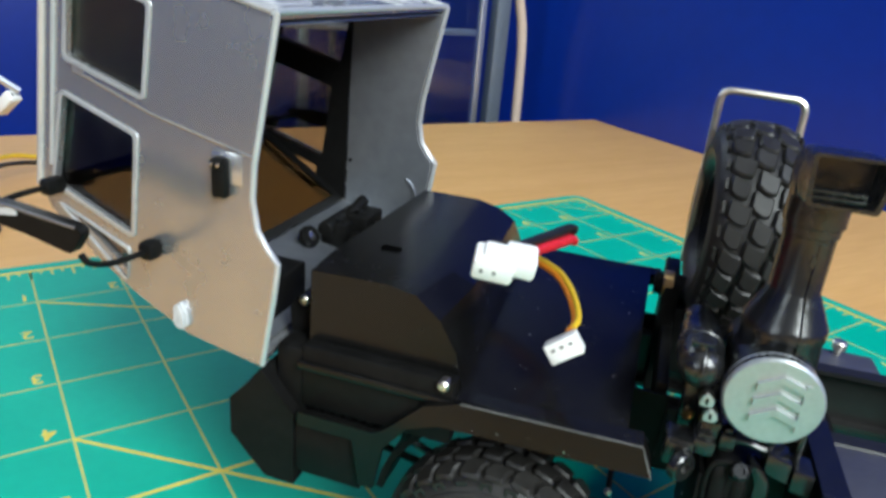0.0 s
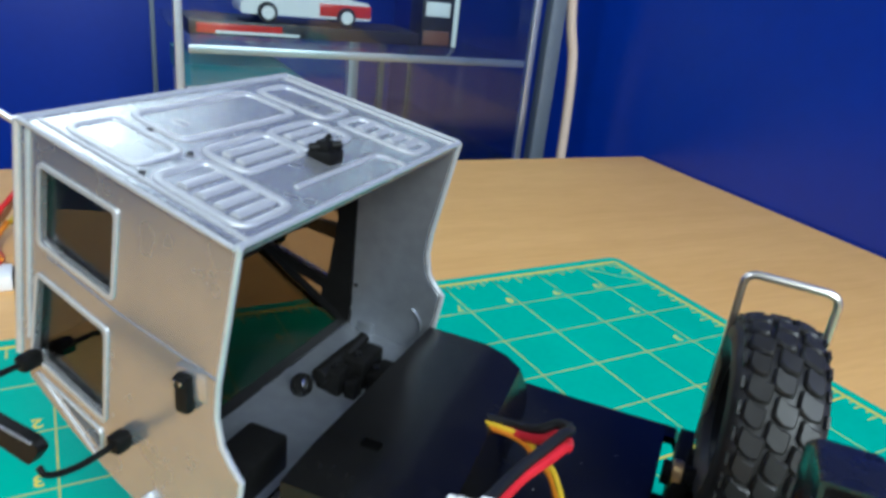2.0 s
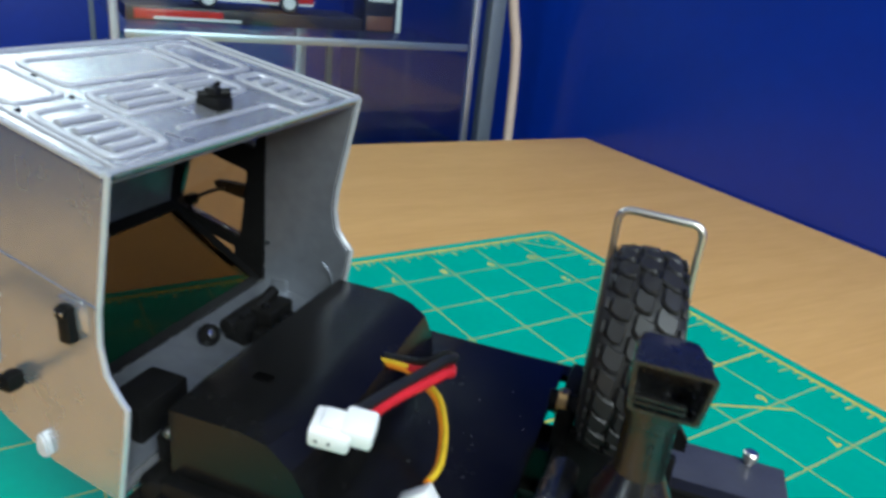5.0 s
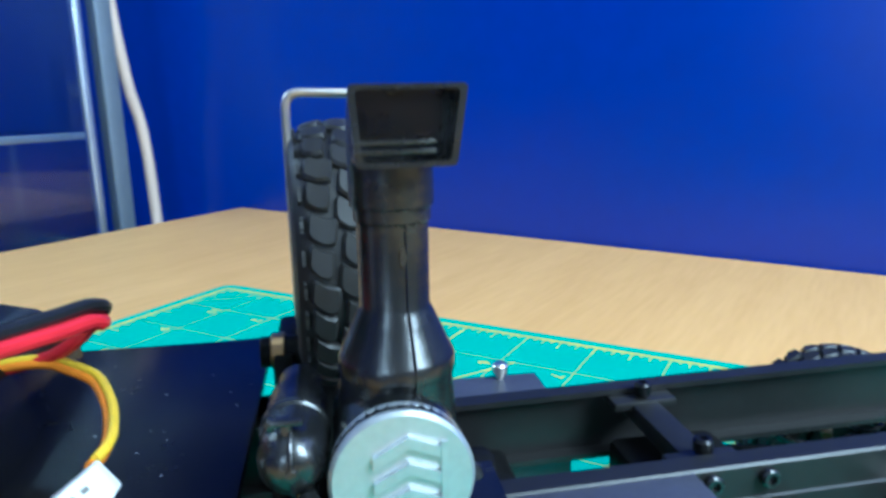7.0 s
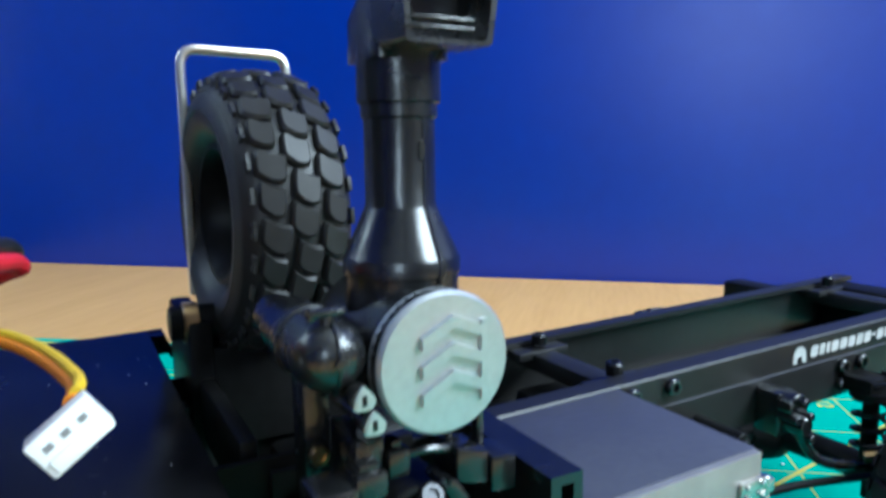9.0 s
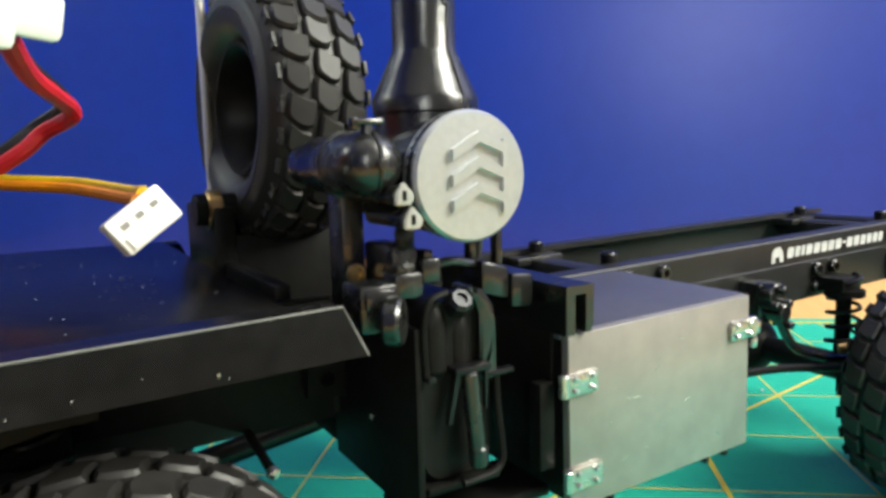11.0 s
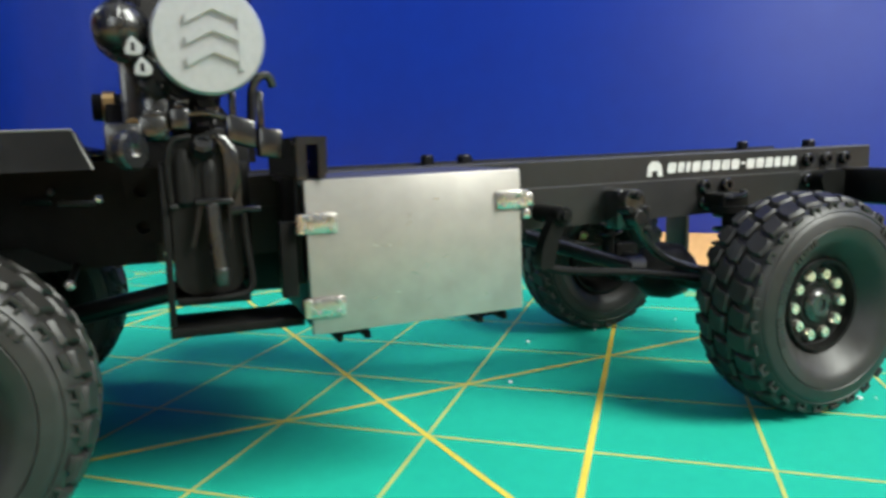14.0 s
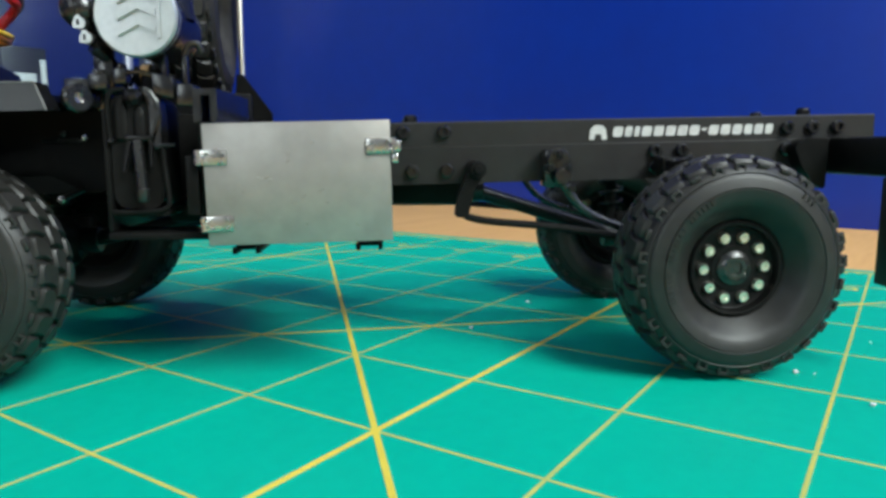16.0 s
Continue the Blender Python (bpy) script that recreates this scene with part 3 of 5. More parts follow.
# axles, springs, links and drive shafts
for ax_x in (FRONT, REAR):
    bm = bmesh.new()
    add_rod(bm, (ax_x, -26, WZ), (ax_x, 26, WZ), 2.6)
    add_lathe(bm, [(0, -7), (3, -6.6), (5.6, -3.5), (6.2, 0), (5.6, 3.5), (3, 6.6), (0, 7)], 20, Matrix.Translation((ax_x, 4, WZ)) @ Matrix.Rotation(radians(90), 4, "Y"))
    for s in (-1, 1):
        add_box(bm, ax_x - 3, ax_x + 3, s * 19 - 2, s * 19 + 2, WZ - 4.5, WZ + 4.5, 0.6)
    axle = part("axle", bm, BLACK, truck, "black axle with a round differential")
    for s in (-1, 1):
        coil = [(ax_x - 4 + 2.6 * math.cos(a), s * 18.5 + 2.6 * math.sin(a), WZ + 5 + a * 0.42) for a in np.linspace(0, 2 * math.pi * 5, 90)]
        part("coil_spring", tube(coil, 0.4, 6), DARK, axle, "small dark coil spring")
        bm = bmesh.new()
        add_rod(bm, (ax_x - 4, s * 18.5, WZ + 2), (ax_x - 4, s * 18.5, 35), 1.3)
        add_lathe(bm, [(0, 33), (3.4, 33), (3.4, 34.2), (0, 34.2)], 16, Matrix.Translation((ax_x - 4, s * 18.5, 0)))
        add_box(bm, ax_x - 7, ax_x - 1, min(s * 14.5, s * 20), max(s * 14.5, s * 20), 33.8, 36.5, 0.5)
        part("damper", bm, BLACK, axle)
        # trailing link from a frame bracket to the axle
        x0 = ax_x - 42
        bm = tube(smooth_path([(x0 - 1, s * 20, 30), (x0 - 1.6, s * 20.5, 27), (x0 + 2, s * 20.8, 25.4), (x0 + 16, s * 21, 24), (ax_x - 14, s * 21, 22), (ax_x - 2, s * 20.5, WZ + 1)], 6), 0.68, 10)
        part("trailing_link", bm, BLACK, axle, "slim black suspension link")
        bm = bmesh.new()
        add_plate(bm, [rounded([(x0 + 0.6, 36), (x0 + 2.6, 34.4), (x0 + 0.4, 30.5), (x0 - 0.6, 26), (x0 - 3.0, 26), (x0 - 2.4, 30), (x0 - 0.6, 34)], 0.7, 3)], lambda a, b: (a, s * 21.6, b), (0, -s * 2.4, 0))
        add_rod(bm, (x0 + 1, s * 14.2, 34.4), (x0 + 1, s * 22.4, 34.4), 1.5)
        add_rod(bm, (x0 + 1, s * 22.2, 34.4), (x0 + 1, s * 23.0, 34.4), 0.8)
        part("link_bracket", bm, BLACK, axle)
        bm = bmesh.new()
        x1 = ax_x - 26.2
        add_rod(bm, (x1, s * 14.2, 36), (x1, s * 20.4, 36), 2.1)
        add_rod(bm, (x1, s * 14.2, 33.2), (x1 + 0.6, s * 21.5, 33.2), 1.5)
        add_box(bm, x1 - 2.2, x1 + 2.2, min(s * 14.2, s * 18.5), max(s * 14.2, s * 18.5), 31, 38, 0.7)
        add_tube(bm, smooth_path([(x1, s * 20, 33), (x1 + 5, s * 20, 27), (x1 + 13, s * 20, 23.6), (ax_x - 4, s * 19.5, 22)], 6), 0.8, 8)
        part("shock_mount", bm, GLOSS, axle, "black mount with small bolts")
        for q in ((x1, 37), (x1 - 1.6, 34.6), (x1 + 1.6, 34.6), (x1 + 2.2, 31.0)):
            bm = bmesh.new()
            add_rod(bm, (q[0], s * 18.2, q[1]), (q[0], s * 21.6, q[1]), 0.7, 8)
            part("bolt", bm, DARK, axle)
        bm = bmesh.new()
        add_rod(bm, (ax_x - 9.5, s * 21, WZ + 6), (ax_x - 8.2, s * 22.6, WZ + 6.4), 1.0, 10)
        part("nut", bm, BRASS, axle, "brass-coloured nut")
bm = bmesh.new()
add_rod(bm, (FRONT + 6, 4, WZ + 0.5), (28, 0, 28), 1.6)
add_rod(bm, (28, 0, 31), (44, 0, 31), 1.6)
add_rod(bm, (61, 0, 30.2), (REAR - 6, 4, WZ + 0.5), 1.5)
for p in ((FRONT + 8, 4, WZ + 0.8), (28, 0, 28), (63, 0, 29.8), (REAR - 8, 4, WZ + 1)):
    add_rod(bm, (p[0] - 2.2, p[1], p[2]), (p[0] + 2.2, p[1], p[2]), 2.6)
part("drive_shaft", bm, DARK, truck, "dark three-piece drive shaft")
bm = box(4, 28, -9, 9, 24, 36, 1.5)
add_lathe(bm, [(0, -8), (4, -8), (4.6, -7), (4.6, 7), (4, 8), (0, 8)], 20, Matrix.Translation((16, 0, 36)) @ Matrix.Rotation(radians(90), 4, "Y"))
part("gearbox", bm, BLACK, truck, "black gearbox between the rails")
part("transfer_case", box(44, 61, -8, 8, 27.0, 36.4, 1.4), BLACK, truck, "black transfer case under the rails")

# tail: deep cross-beam on angled brackets, with the mud flaps
beam = part("rear_beam", box(131, 138.8, -12.8, 12.8, 34.2, 43.6, 0.6), BLACK, truck, "black rear cross-beam")
for s in (-1, 1):
    part("beam_bracket", plate([rounded([(121.5, 38.6), (123.5, 40.0), (128, 40.0), (128, 30.5), (126, 31.0), (123, 35.0)], 0.8, 3)], lambda a, b: (a, s * 14.5, b), (0, s * 3.4, 0)), BLACK, beam)
    part("beam_arm", box(130, 136.4, min(s * 14.5, s * 38), max(s * 14.5, s * 38), 33.3, 40.2, 0.7), BLACK, beam, "deep black outrigger arm")
    part("mud_flap", box(130.4, 131.6, min(s * 29.8, s * 38), max(s * 29.8, s * 38), 14.6, 33.2, 0.3), RUBBER, beam, "black rubber mud flap")

# ---- cab, tipped forward ----
def half_width(x):
    return 35.6 + (x + 61) * 0.1


SIDE = [(-61, 98), (-65, 77), (-65.4, 72), (-64.6, 67.4), (-62.8, 64.8), (-61, 62.8), (-61.8, 57), (-64, 45), (-78, 46.5), (-88, 50.5), (-97, 55.3), (-106.5, 62), (-108.4, 66), (-101, 106)]
WIN_R = [(-97.2, 100), (-82.2, 97), (-84.4, 84.0), (-99.4, 88.0)]
WIN_F = [(-100.9, 82), (-86.5, 77.7), (-88.6, 61.4), (-104.9, 66.9)]
WIN_Q = [(-104.6, 63.7), (-89.6, 58.3), (-90.3, 52.9)]
bm = bmesh.new()
for s in (-1, 1):
    add_plate(bm, [SIDE, rounded(WIN_R, 0.8), rounded(WIN_F, 0.8), rounded(WIN_Q, 0.6)], lambda a, b: (a, s * half_width(a), b), (0, -s * 1.0, 0))
# roof (faces ahead), back (faces up), front below the windscreen
def across(p, q, w=0.0):
    (xa, za), (xb, zb) = p, q
    d = Vector((zb - za, 0, xa - xb)).normalized() * 1.0
    return (lambda a, b: (xa + (xb - xa) * b, a * (half_width(xa + (xb - xa) * b) + w), za + (zb - za) * b)), d


place, d = across((-61, 98), (-101, 106))
add_plate(bm, [[(-1, 0), (1, 0), (1, 1), (-1, 1)]], place, d * (-1 if d.z > 0 else 1))
place, d = across((-101, 106), (-108.4, 66))
add_plate(bm, [[(-1, 0), (1, 0), (1, 1), (-1, 1)]], place, d * (-1 if d.x < 0 else 1))
place, d = across((-108.4, 66), (-84, 48.9))
add_plate(bm, [[(-1, 0), (1, 0), (1, 1), (-1, 1)], [(-0.95, 0.08), (0.95, 0.08), (0.95, 0.96), (-0.95, 0.96)]], place, d * (-1 if d.z < 0 else 1))
place, d = across((-84, 48.9), (-64, 45))
add_plate(bm, [[(-1, 0), (1, 0), (1, 1), (-1, 1)]], place, d * (-1 if d.z < 0 else 1))
bmesh.ops.remove_doubles(bm, verts=bm.verts, dist=0.01)
cab = part("cab", bm, CAB, truck, "satin silver plastic cab shell tipped forward, open underneath", 25, pose(0.0003, -0.0016, 0))
# inner lining of both sides, the back, the bonnet and the roof, seen through the open bottom
inner = [(-61.4, 96.6), (-65.4, 77), (-65.8, 72), (-65, 67.4), (-63.2, 64.8), (-61.5, 62.8), (-62.2, 57), (-64.6, 46.6), (-78, 48.2), (-82, 50)]
FULL = [[(-1, 0), (1, 0), (1, 1), (-1, 1)]]
for s in (-1, 1):
    part("lining", plate([inner + [(-82, 97.6)]], lambda a, b: (a, s * (half_width(a) - 1.1), b), (0, -s * 0.3, 0)), INSIDE, cab, "grey inner face, darker than the outside")
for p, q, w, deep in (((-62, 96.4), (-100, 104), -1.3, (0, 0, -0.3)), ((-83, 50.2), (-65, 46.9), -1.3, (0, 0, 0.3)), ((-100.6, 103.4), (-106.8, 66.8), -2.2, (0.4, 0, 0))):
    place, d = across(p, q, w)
    part("lining", plate(FULL, place, deep), INSIDE, cab, "grey inner face, darker than the outside")
bm = bmesh.new()
for s in (-1, 1):
    add_plate(bm, [[(-81.6, 96.8), (-82.4, 51.2), (-88.4, 53), (-97.4, 57.6), (-106, 63.6), (-106.8, 66.6), (-99.8, 103.6)], rounded(grow(WIN_R, 0.5), 1.0), rounded(grow(WIN_F, 0.5), 1.0), rounded(grow(WIN_Q, 0.3), 0.8)], lambda a, b: (a, s * (half_width(a) - 1.2), b), (0, -s * 0.8, 0))
place, d = across((-107, 66.4), (-83.4, 50.2), -1.6)
add_plate(bm, [[(-1, 0), (1, 0), (1, 1), (-1, 1)], [(-0.93, 0.1), (0.93, 0.1), (0.93, 0.93), (-0.93, 0.93)]], lambda a, b: Vector(place(a, b)) + Vector((0.6, 0, 0.7)), Vector((0.4, 0, 0.5)))
part("glazing_carrier", bm, BLACK, cab, "black inner glazing carrier")
# smoked glazing and its black carrier frame inside
for s in (-1, 1):
    for w in (WIN_R, WIN_F, WIN_Q):
        ring = grow(w, 0.9 if len(w) == 4 else 0.55)
        bm = plate([rounded(ring, 1.2), rounded(w, 0.8)], lambda a, b: (a, s * (half_width(a) + 0.3), b), (0, -s * 0.5, 0))
        fr = part("window_frame", bm, CAB_EDGE, cab, "pale raised window frame")
        bm = plate([rounded(grow(w, 0.3), 1.4)], lambda a, b: (a, s * (half_width(a) - 1.05), b), (0, -s * 0.5, 0))
        part("window_pane", bm, TINT, cab, "smoked window pane")
place, d = across((-108.4, 66), (-84, 48.9), -1.0)
bm = plate([[(-0.97, 0.06), (0.97, 0.06), (0.97, 0.975), (-0.97, 0.975)]], lambda a, b: Vector(place(a, b)) + Vector((0.35, 0, 1.0)), (0.2, 0, 0.5))
part("windscreen_pane", bm, SCREEN, cab, "smoked windscreen pane")
# raised pressings of the back panel: (y, share of the way to the roof)
def on_back(y, v, lift=0.0):
    return Vector((-61 - 40 * v, y * half_width(-61 - 40 * v) / 36.0, 98 + 8 * v)) + Vector((0.196, 0, 0.98)) * lift


def back_rect(y0, y1, v0, v1):
    """A rounded rectangle of the back panel, rounded in millimetres."""
    return [(a, b / 40) for a, b in rounded([(y0, v0 * 40), (y1, v0 * 40), (y1, v1 * 40), (y0, v1 * 40)], 2.2, 3)]


for r in ((-18.2, 13.6, 0.62, 0.89), (-31.4, -21.4, 0.55, 0.89), (17.4, 27.6, 0.52, 0.89), (18.2, 26.6, 0.06, 0.45), (-18.2, -1.8, 0.32, 0.53), (-1.0, 13.8, 0.32, 0.53), (-31.6, -20.6, 0.07, 0.46)):
    loop = back_rect(*r)
    part("pressed_ridge", tube([on_back(y, v) for y, v in loop + loop[:2]], 0.8, 8, 0.5), RIDGE, cab)
slats = [(y0, y1, v) for y0, y1 in ((19.7, 25.2), (-30, -22.4)) for v in (0.13, 0.20, 0.28, 0.36)] + [(y0, y1, v) for y0, y1 in ((-15.8, -3.8), (1.0, 11.6)) for v in (0.39, 0.46)]
for y0, y1, v in slats:
    part("louvre", tube([on_back(y0 + (y1 - y0) * k / 4, v, 0.1) for k in range(5)], 0.9, 8, 0.55), RIDGE, cab)
for pts in ([(-14.8, 0.15), (10.0, 0.15), (11.4, 0.12), (11.6, 0.02)], [(-33.2, 0.0), (-33.2, 0.5), (-33.2, 0.97)], [(33.2, 0.0), (33.2, 0.5), (33.2, 0.97)]):
    part("pressed_ridge", tube([on_back(y, v) for y, v in pts], 0.5, 8, 0.7), RIDGE, cab)
for y, v in ((-19.8, 0.75), (-20.8, 0.53), (-31.8, 0.5)):
    part("rivet", lathe([(0, -0.4), (0.55, -0.4), (0.5, 0.2), (0.3, 0.3), (0, 0.3)], 10, Matrix.Translation(on_back(y, v))), DARK, cab)
bm = box(-73.2, -68.4, -2.6, 1.8, 99.2, 101.8, 0.7)
add_box(bm, -72.2, -69.6, -1.8, 0.6, 101.2, 103.2, 0.5)
add_rod(bm, (-72.8, -2.4, 101.8), (-68.8, 1.4, 102.4), 0.75)
add_rod(bm, (-71.4, 0.2, 102.8), (-70.6, 0.6, 103.9), 0.5)
part("latch", bm, BLACK, cab, "rough black latch block")
# edge trims of the open underside and roof gutter
for s in (-1, 1):
    edge = [(x, s * (half_width(x) - 0.4), z) for x, z in SIDE[:8]]
    part("edge_trim", tube([Vector(p) + Vector((0.3, 0, 0)) for p in edge], 0.5, 8), CAB_EDGE, cab, "pale worn edge")
    g = [(-101.3, s * half_width(-101.3), 106.2), (-108.6, s * half_width(-108.6), 66)]
    part("gutter", tube(g, 0.6, 8), CAB_EDGE, cab)
    g = [(-99.0, s * (half_width(-99.0) + 0.15), 105.0), (-105.2, s * (half_width(-105.2) + 0.15), 70)]
    part("gutter", tube(g, 0.35, 6), CAB_EDGE, cab)
    g = [(x, s * half_width(x) + s * 0.05, z) for x, z in ((-61, 98), (-101, 106))]
    part("edge_trim", tube(g, 0.45, 8), CAB_EDGE, cab)
    g = [(x, s * half_width(x), z) for x, z in ((-64.6, 78.2), (-83, 81.6), (-98, 86))]
    part("door_seam", tube(g, 0.22, 6), CAB, cab)
    bm = box(-71.0, -68.6, min(s * 34.6, s * 36.4), max(s * 34.6, s * 36.4), 71.6, 77.6, 0.5)
    add_box(bm, -70.8, -68.8, min(s * 36.2, s * 36.9), max(s * 36.2, s * 36.9), 76.0, 77.4, 0.3)
    handle = part("door_handle", bm, BLACK, cab, "black door handle")
    part("recess_plate", box(-71.6, -66.4, min(s * 34.2, s * 35.15), max(s * 34.2, s * 35.15), 73.6, 78.4, 0.2), CAB, handle, "pale plate behind the handle")
    for x in (-70.4, -69.3):
        part("chip", box(x - 0.3, x + 0.3, min(s * 36.8, s * 37.0), max(s * 36.8, s * 37.0), 76.5, 77.1, 0.1), HINGE, handle, "bright worn chip")
    bm = bmesh.new()
    for g, y0, y1 in ((0.0, 33.7, 34.6), (-0.35, 34.55, 35.0)):
        ring = rounded(grow([(-80.3, 48.2), (-78.9, 47.2), (-77.8, 48.0), (-77.9, 50.4), (-79.0, 52.2), (-80.2, 51.2)], g), 0.5, 3)
        add_plate(bm, [ring], lambda a, b: (a, s * y1, b), (0, s * (y0 - y1), 0))
    part("side_lamp", bm, LENS, cab, "small clear side lamp")
    # mirror: two arms from knobs on the door, a wedge-shaped housing outside
    bm = bmesh.new()
    add_box(bm, -84.9, -82.2, min(s * 33.2, s * 36.4), max(s * 33.2, s * 36.4), 58.9, 62.0, 0.8)
    add_box(bm, -104.8, -102.4, min(s * 31.2, s * 35.0), max(s * 31.2, s * 35.0), 65.6, 68.4, 0.7)
    add_tube(bm, smooth_path([(-83.6, s * 36, 60.4), (-83.8, s * 42, 60.8), (-84.4, s * 46.0, 62.0), (-85.4, s * 46.6, 63.4)], 5), 0.5, 8)
    add_tube(bm, smooth_path([(-103.6, s * 34.6, 67), (-103.8, s * 40, 67), (-103, s * 45.4, 66.8)], 5), 0.5, 8)
    mirror = part("mirror_arm", bm, BLACK, cab, "thin black mirror arms")
    shell = rounded([(-106.2, 67.6), (-105.6, 68.6), (-97.5, 68.8), (-85.4, 67.6), (-84.5, 66.4), (-86.8, 63.2), (-95, 64.8), (-104.6, 66.0)], 0.6, 3)
    bm = plate([shell], lambda a, b: (a, s * 46.9, b), (0, -s * 1.7, 0))
    bmesh.ops.bevel(bm, geom=[e for e in bm.edges if abs(e.verts[0].co.y - e.verts[1].co.y) < 0.01 and e.calc_face_angle(0.0) > 0.8], offset=0.15, segments=1, affect="EDGES", profile=0.5)
    part("mirror_housing", bm, BLACK, mirror, "wedge-shaped black mirror housing")
    # the lit upper rim and its white reflection, put on as pale parts
    part("rim_highlight", tube([(-105.4, s * 46.9, 68.2), (-97.5, s * 47.0, 68.6), (-85.6, s * 46.9, 67.4)], 0.24, 6), INSIDE, mirror, "grey line for the lit upper rim")
    bm = plate([rounded([(-99.8, 68.0), (-96.2, 68.4), (-95.6, 67.4), (-99.2, 66.9)], 0.3, 2)], lambda a, b: (a, s * 47.1, b), (0, -s * 0.4, 0))
    part("rim_reflection", bm, LENS, mirror, "small pale patch for a white reflection")
part("edge_trim", tube([on_back(-35.8, 0, 0.0), on_back(35.8, 0, 0.0)], 0.5, 8), CAB_EDGE, cab)
part("edge_trim", tube([on_back(-35.6, 1, 0.0), on_back(35.6, 1, 0.0)], 0.6, 8), CAB_EDGE, cab)
# lock and seat block inside the open underside
bm = bmesh.new()
add_rod(bm, (-74.5, 6.4, 52.4), (-73.8, 18, 53.0), 1.8)
part("hinge_pin", bm, BLACK, cab)
bm = bmesh.new()
add_rod(bm, (-73, 15, 53.4), (-72, 20.6, 55.8), 1.3)
part("hinge_pin", bm, BLACK, cab)
for b in ((-76.0, -70.5, 7.4, 12.4, 47.4, 53.6), (-75.2, -67.6, 12.7, 21.5, 47.8, 54.4), (-67.2, -62.6, 12.4, 20.4, 47, 52.3), (-70.2, -67.4, 8.6, 12.3, 47.2, 51.6)):
    part("hinge_block", box(*b, 0.8), BLACK, cab, "black hinge and lock parts")
for x, y, z in ((-72.6, 9.4, 53.8), (-70.4, 14.6, 54.8), (-66.2, 15.2, 52.6)):
    part("screw", lathe([(0, -0.6), (0.8, -0.6), (0.75, 0.5), (0.4, 0.65), (0.3, 0.3), (0, 0.3)], 10, Matrix.Translation((x, y, z))), DARK, cab)
part("hinge_ring", lathe([(1.1, -1), (2.1, -1), (2.4, 0), (2.1, 1), (1.1, 1), (1.1, -1)], 16, Matrix.Translation((-76.6, 3.6, 51.4)) @ Matrix.Rotation(radians(60), 4, "Y")), BLACK, cab)
part("hinge_bush", lathe([(0, -0.6), (1.0, -0.6), (1.0, 0.9), (0.6, 1.1), (0, 1.1)], 14, Matrix.Translation((-76.6, 3.6, 51.4)) @ Matrix.Rotation(radians(60), 4, "Y")), HINGE, cab, "bright bush")
part("lining_bracket", box(-80.0, -76.0, 31.6, 32.9, 48.6, 52.0, 0.3), INSIDE, cab, "small grey bracket on the inner face")
part("rivet", lathe([(0, -0.5), (0.5, -0.5), (0.45, 0.4), (0, 0.5)], 10, Matrix.Translation((-81.2, 32.3, 61.0)) @ Matrix.Rotation(radians(90), 4, "X")), DARK, cab)
part("lining_rib", tube([(-69.2 + 4.6 * math.cos(a), 33.3, 54.2 + 4.6 * math.sin(a)) for a in np.linspace(-1.2, 1.1, 12)], 0.28, 6), INSIDE, cab, "thin curved rib on the inner face")
bm = box(-75.5, -67.5, -26, -14, 47.2, 54.4, 0.7)
part("hinge_block", bm, BLACK, cab, "black hinge and lock parts")

# ---- floor pan, engine cover, bumper ----
bm = bmesh.new()
add_box(bm, -58, -7.5, -35.4, 35.4, 45.2, 46.6, 0.25)
for s in (-1, 1):
    skirt = [(-57, 36), (-47.5, 36), (-46, 28), (-43.6, 28), (-42.4, 36), (-38.6, 40.8), (-34, 42.7), (-28, 43), (-3.6, 43.6), (-5.4, 47.7), (-31, 47.0), (-36.5, 45.2), (-42.2, 39.5), (-44, 38.4), (-57, 38.4)]
    low = 0 if s < 0 else 1.2
    add_plate(bm, [skirt], lambda a, b: (a, s * (36.0 + 0.2 * max(0.0, min(47.7 - b, 4.5))), b - low), (0, -s * 1.2, 0))
    add_plate(bm, [[(-31, 46.9), (-5.4, 47.6), (-3.6, 43.7), (-4.6, 43.7), (-6.2, 46.6), (-31, 46.0)]], lambda a, b: (a, s * 35.2, b - low), (0, -s * 3.0, 0))
floor_pan = part("floor_pan", bm, SATIN, truck, "smooth black floor pan with wheel-arch skirts")
# pale line on the lip: edge wear and edge highlight, both put in the colour
for s in (-1, 1):
    low = 0 if s < 0 else 1.2
    part("pale_edge_line", tube([(a, s * (36.02 + 0.2 * (47.7 - b)), b - low) for a, b in ((-31, 47.0), (-18, 47.35), (-5.4, 47.7), (-4.5, 45.65), (-3.6, 43.6))], 0.1, 6), EDGE_LINE, floor_pan, "thin pale edge line, wear and highlight in one colour")
for s in (-1, 1):
    bm = bmesh.new()
    arc = [(FRONT + 22.5 * math.cos(a), WZ + 22.5 * math.sin(a)) for a in np.linspace(radians(88), radians(172), 10)]
    arc += [(FRONT + 21.3 * math.cos(a), WZ + 21.3 * math.sin(a)) for a in np.linspace(radians(172), radians(88), 10)]
    add_plate(bm, [arc], lambda a, b: (a, s * 29, b), (0, -s * 12, 0))
    part("wheel_arch", bm, BLACK, floor_pan)
for s in (-1, 1):
    part("inner_fender", plate([[(-47, 44.4), (1.5, 44.4), (1.5, 30.5), (-8, 30.5), (-14, 33.5), (-34, 33.5), (-40, 30.5), (-47, 30.5)]], lambda a, b: (a, s * 15.6, b), (0, -s * 0.8, 0)), BLACK, floor_pan)
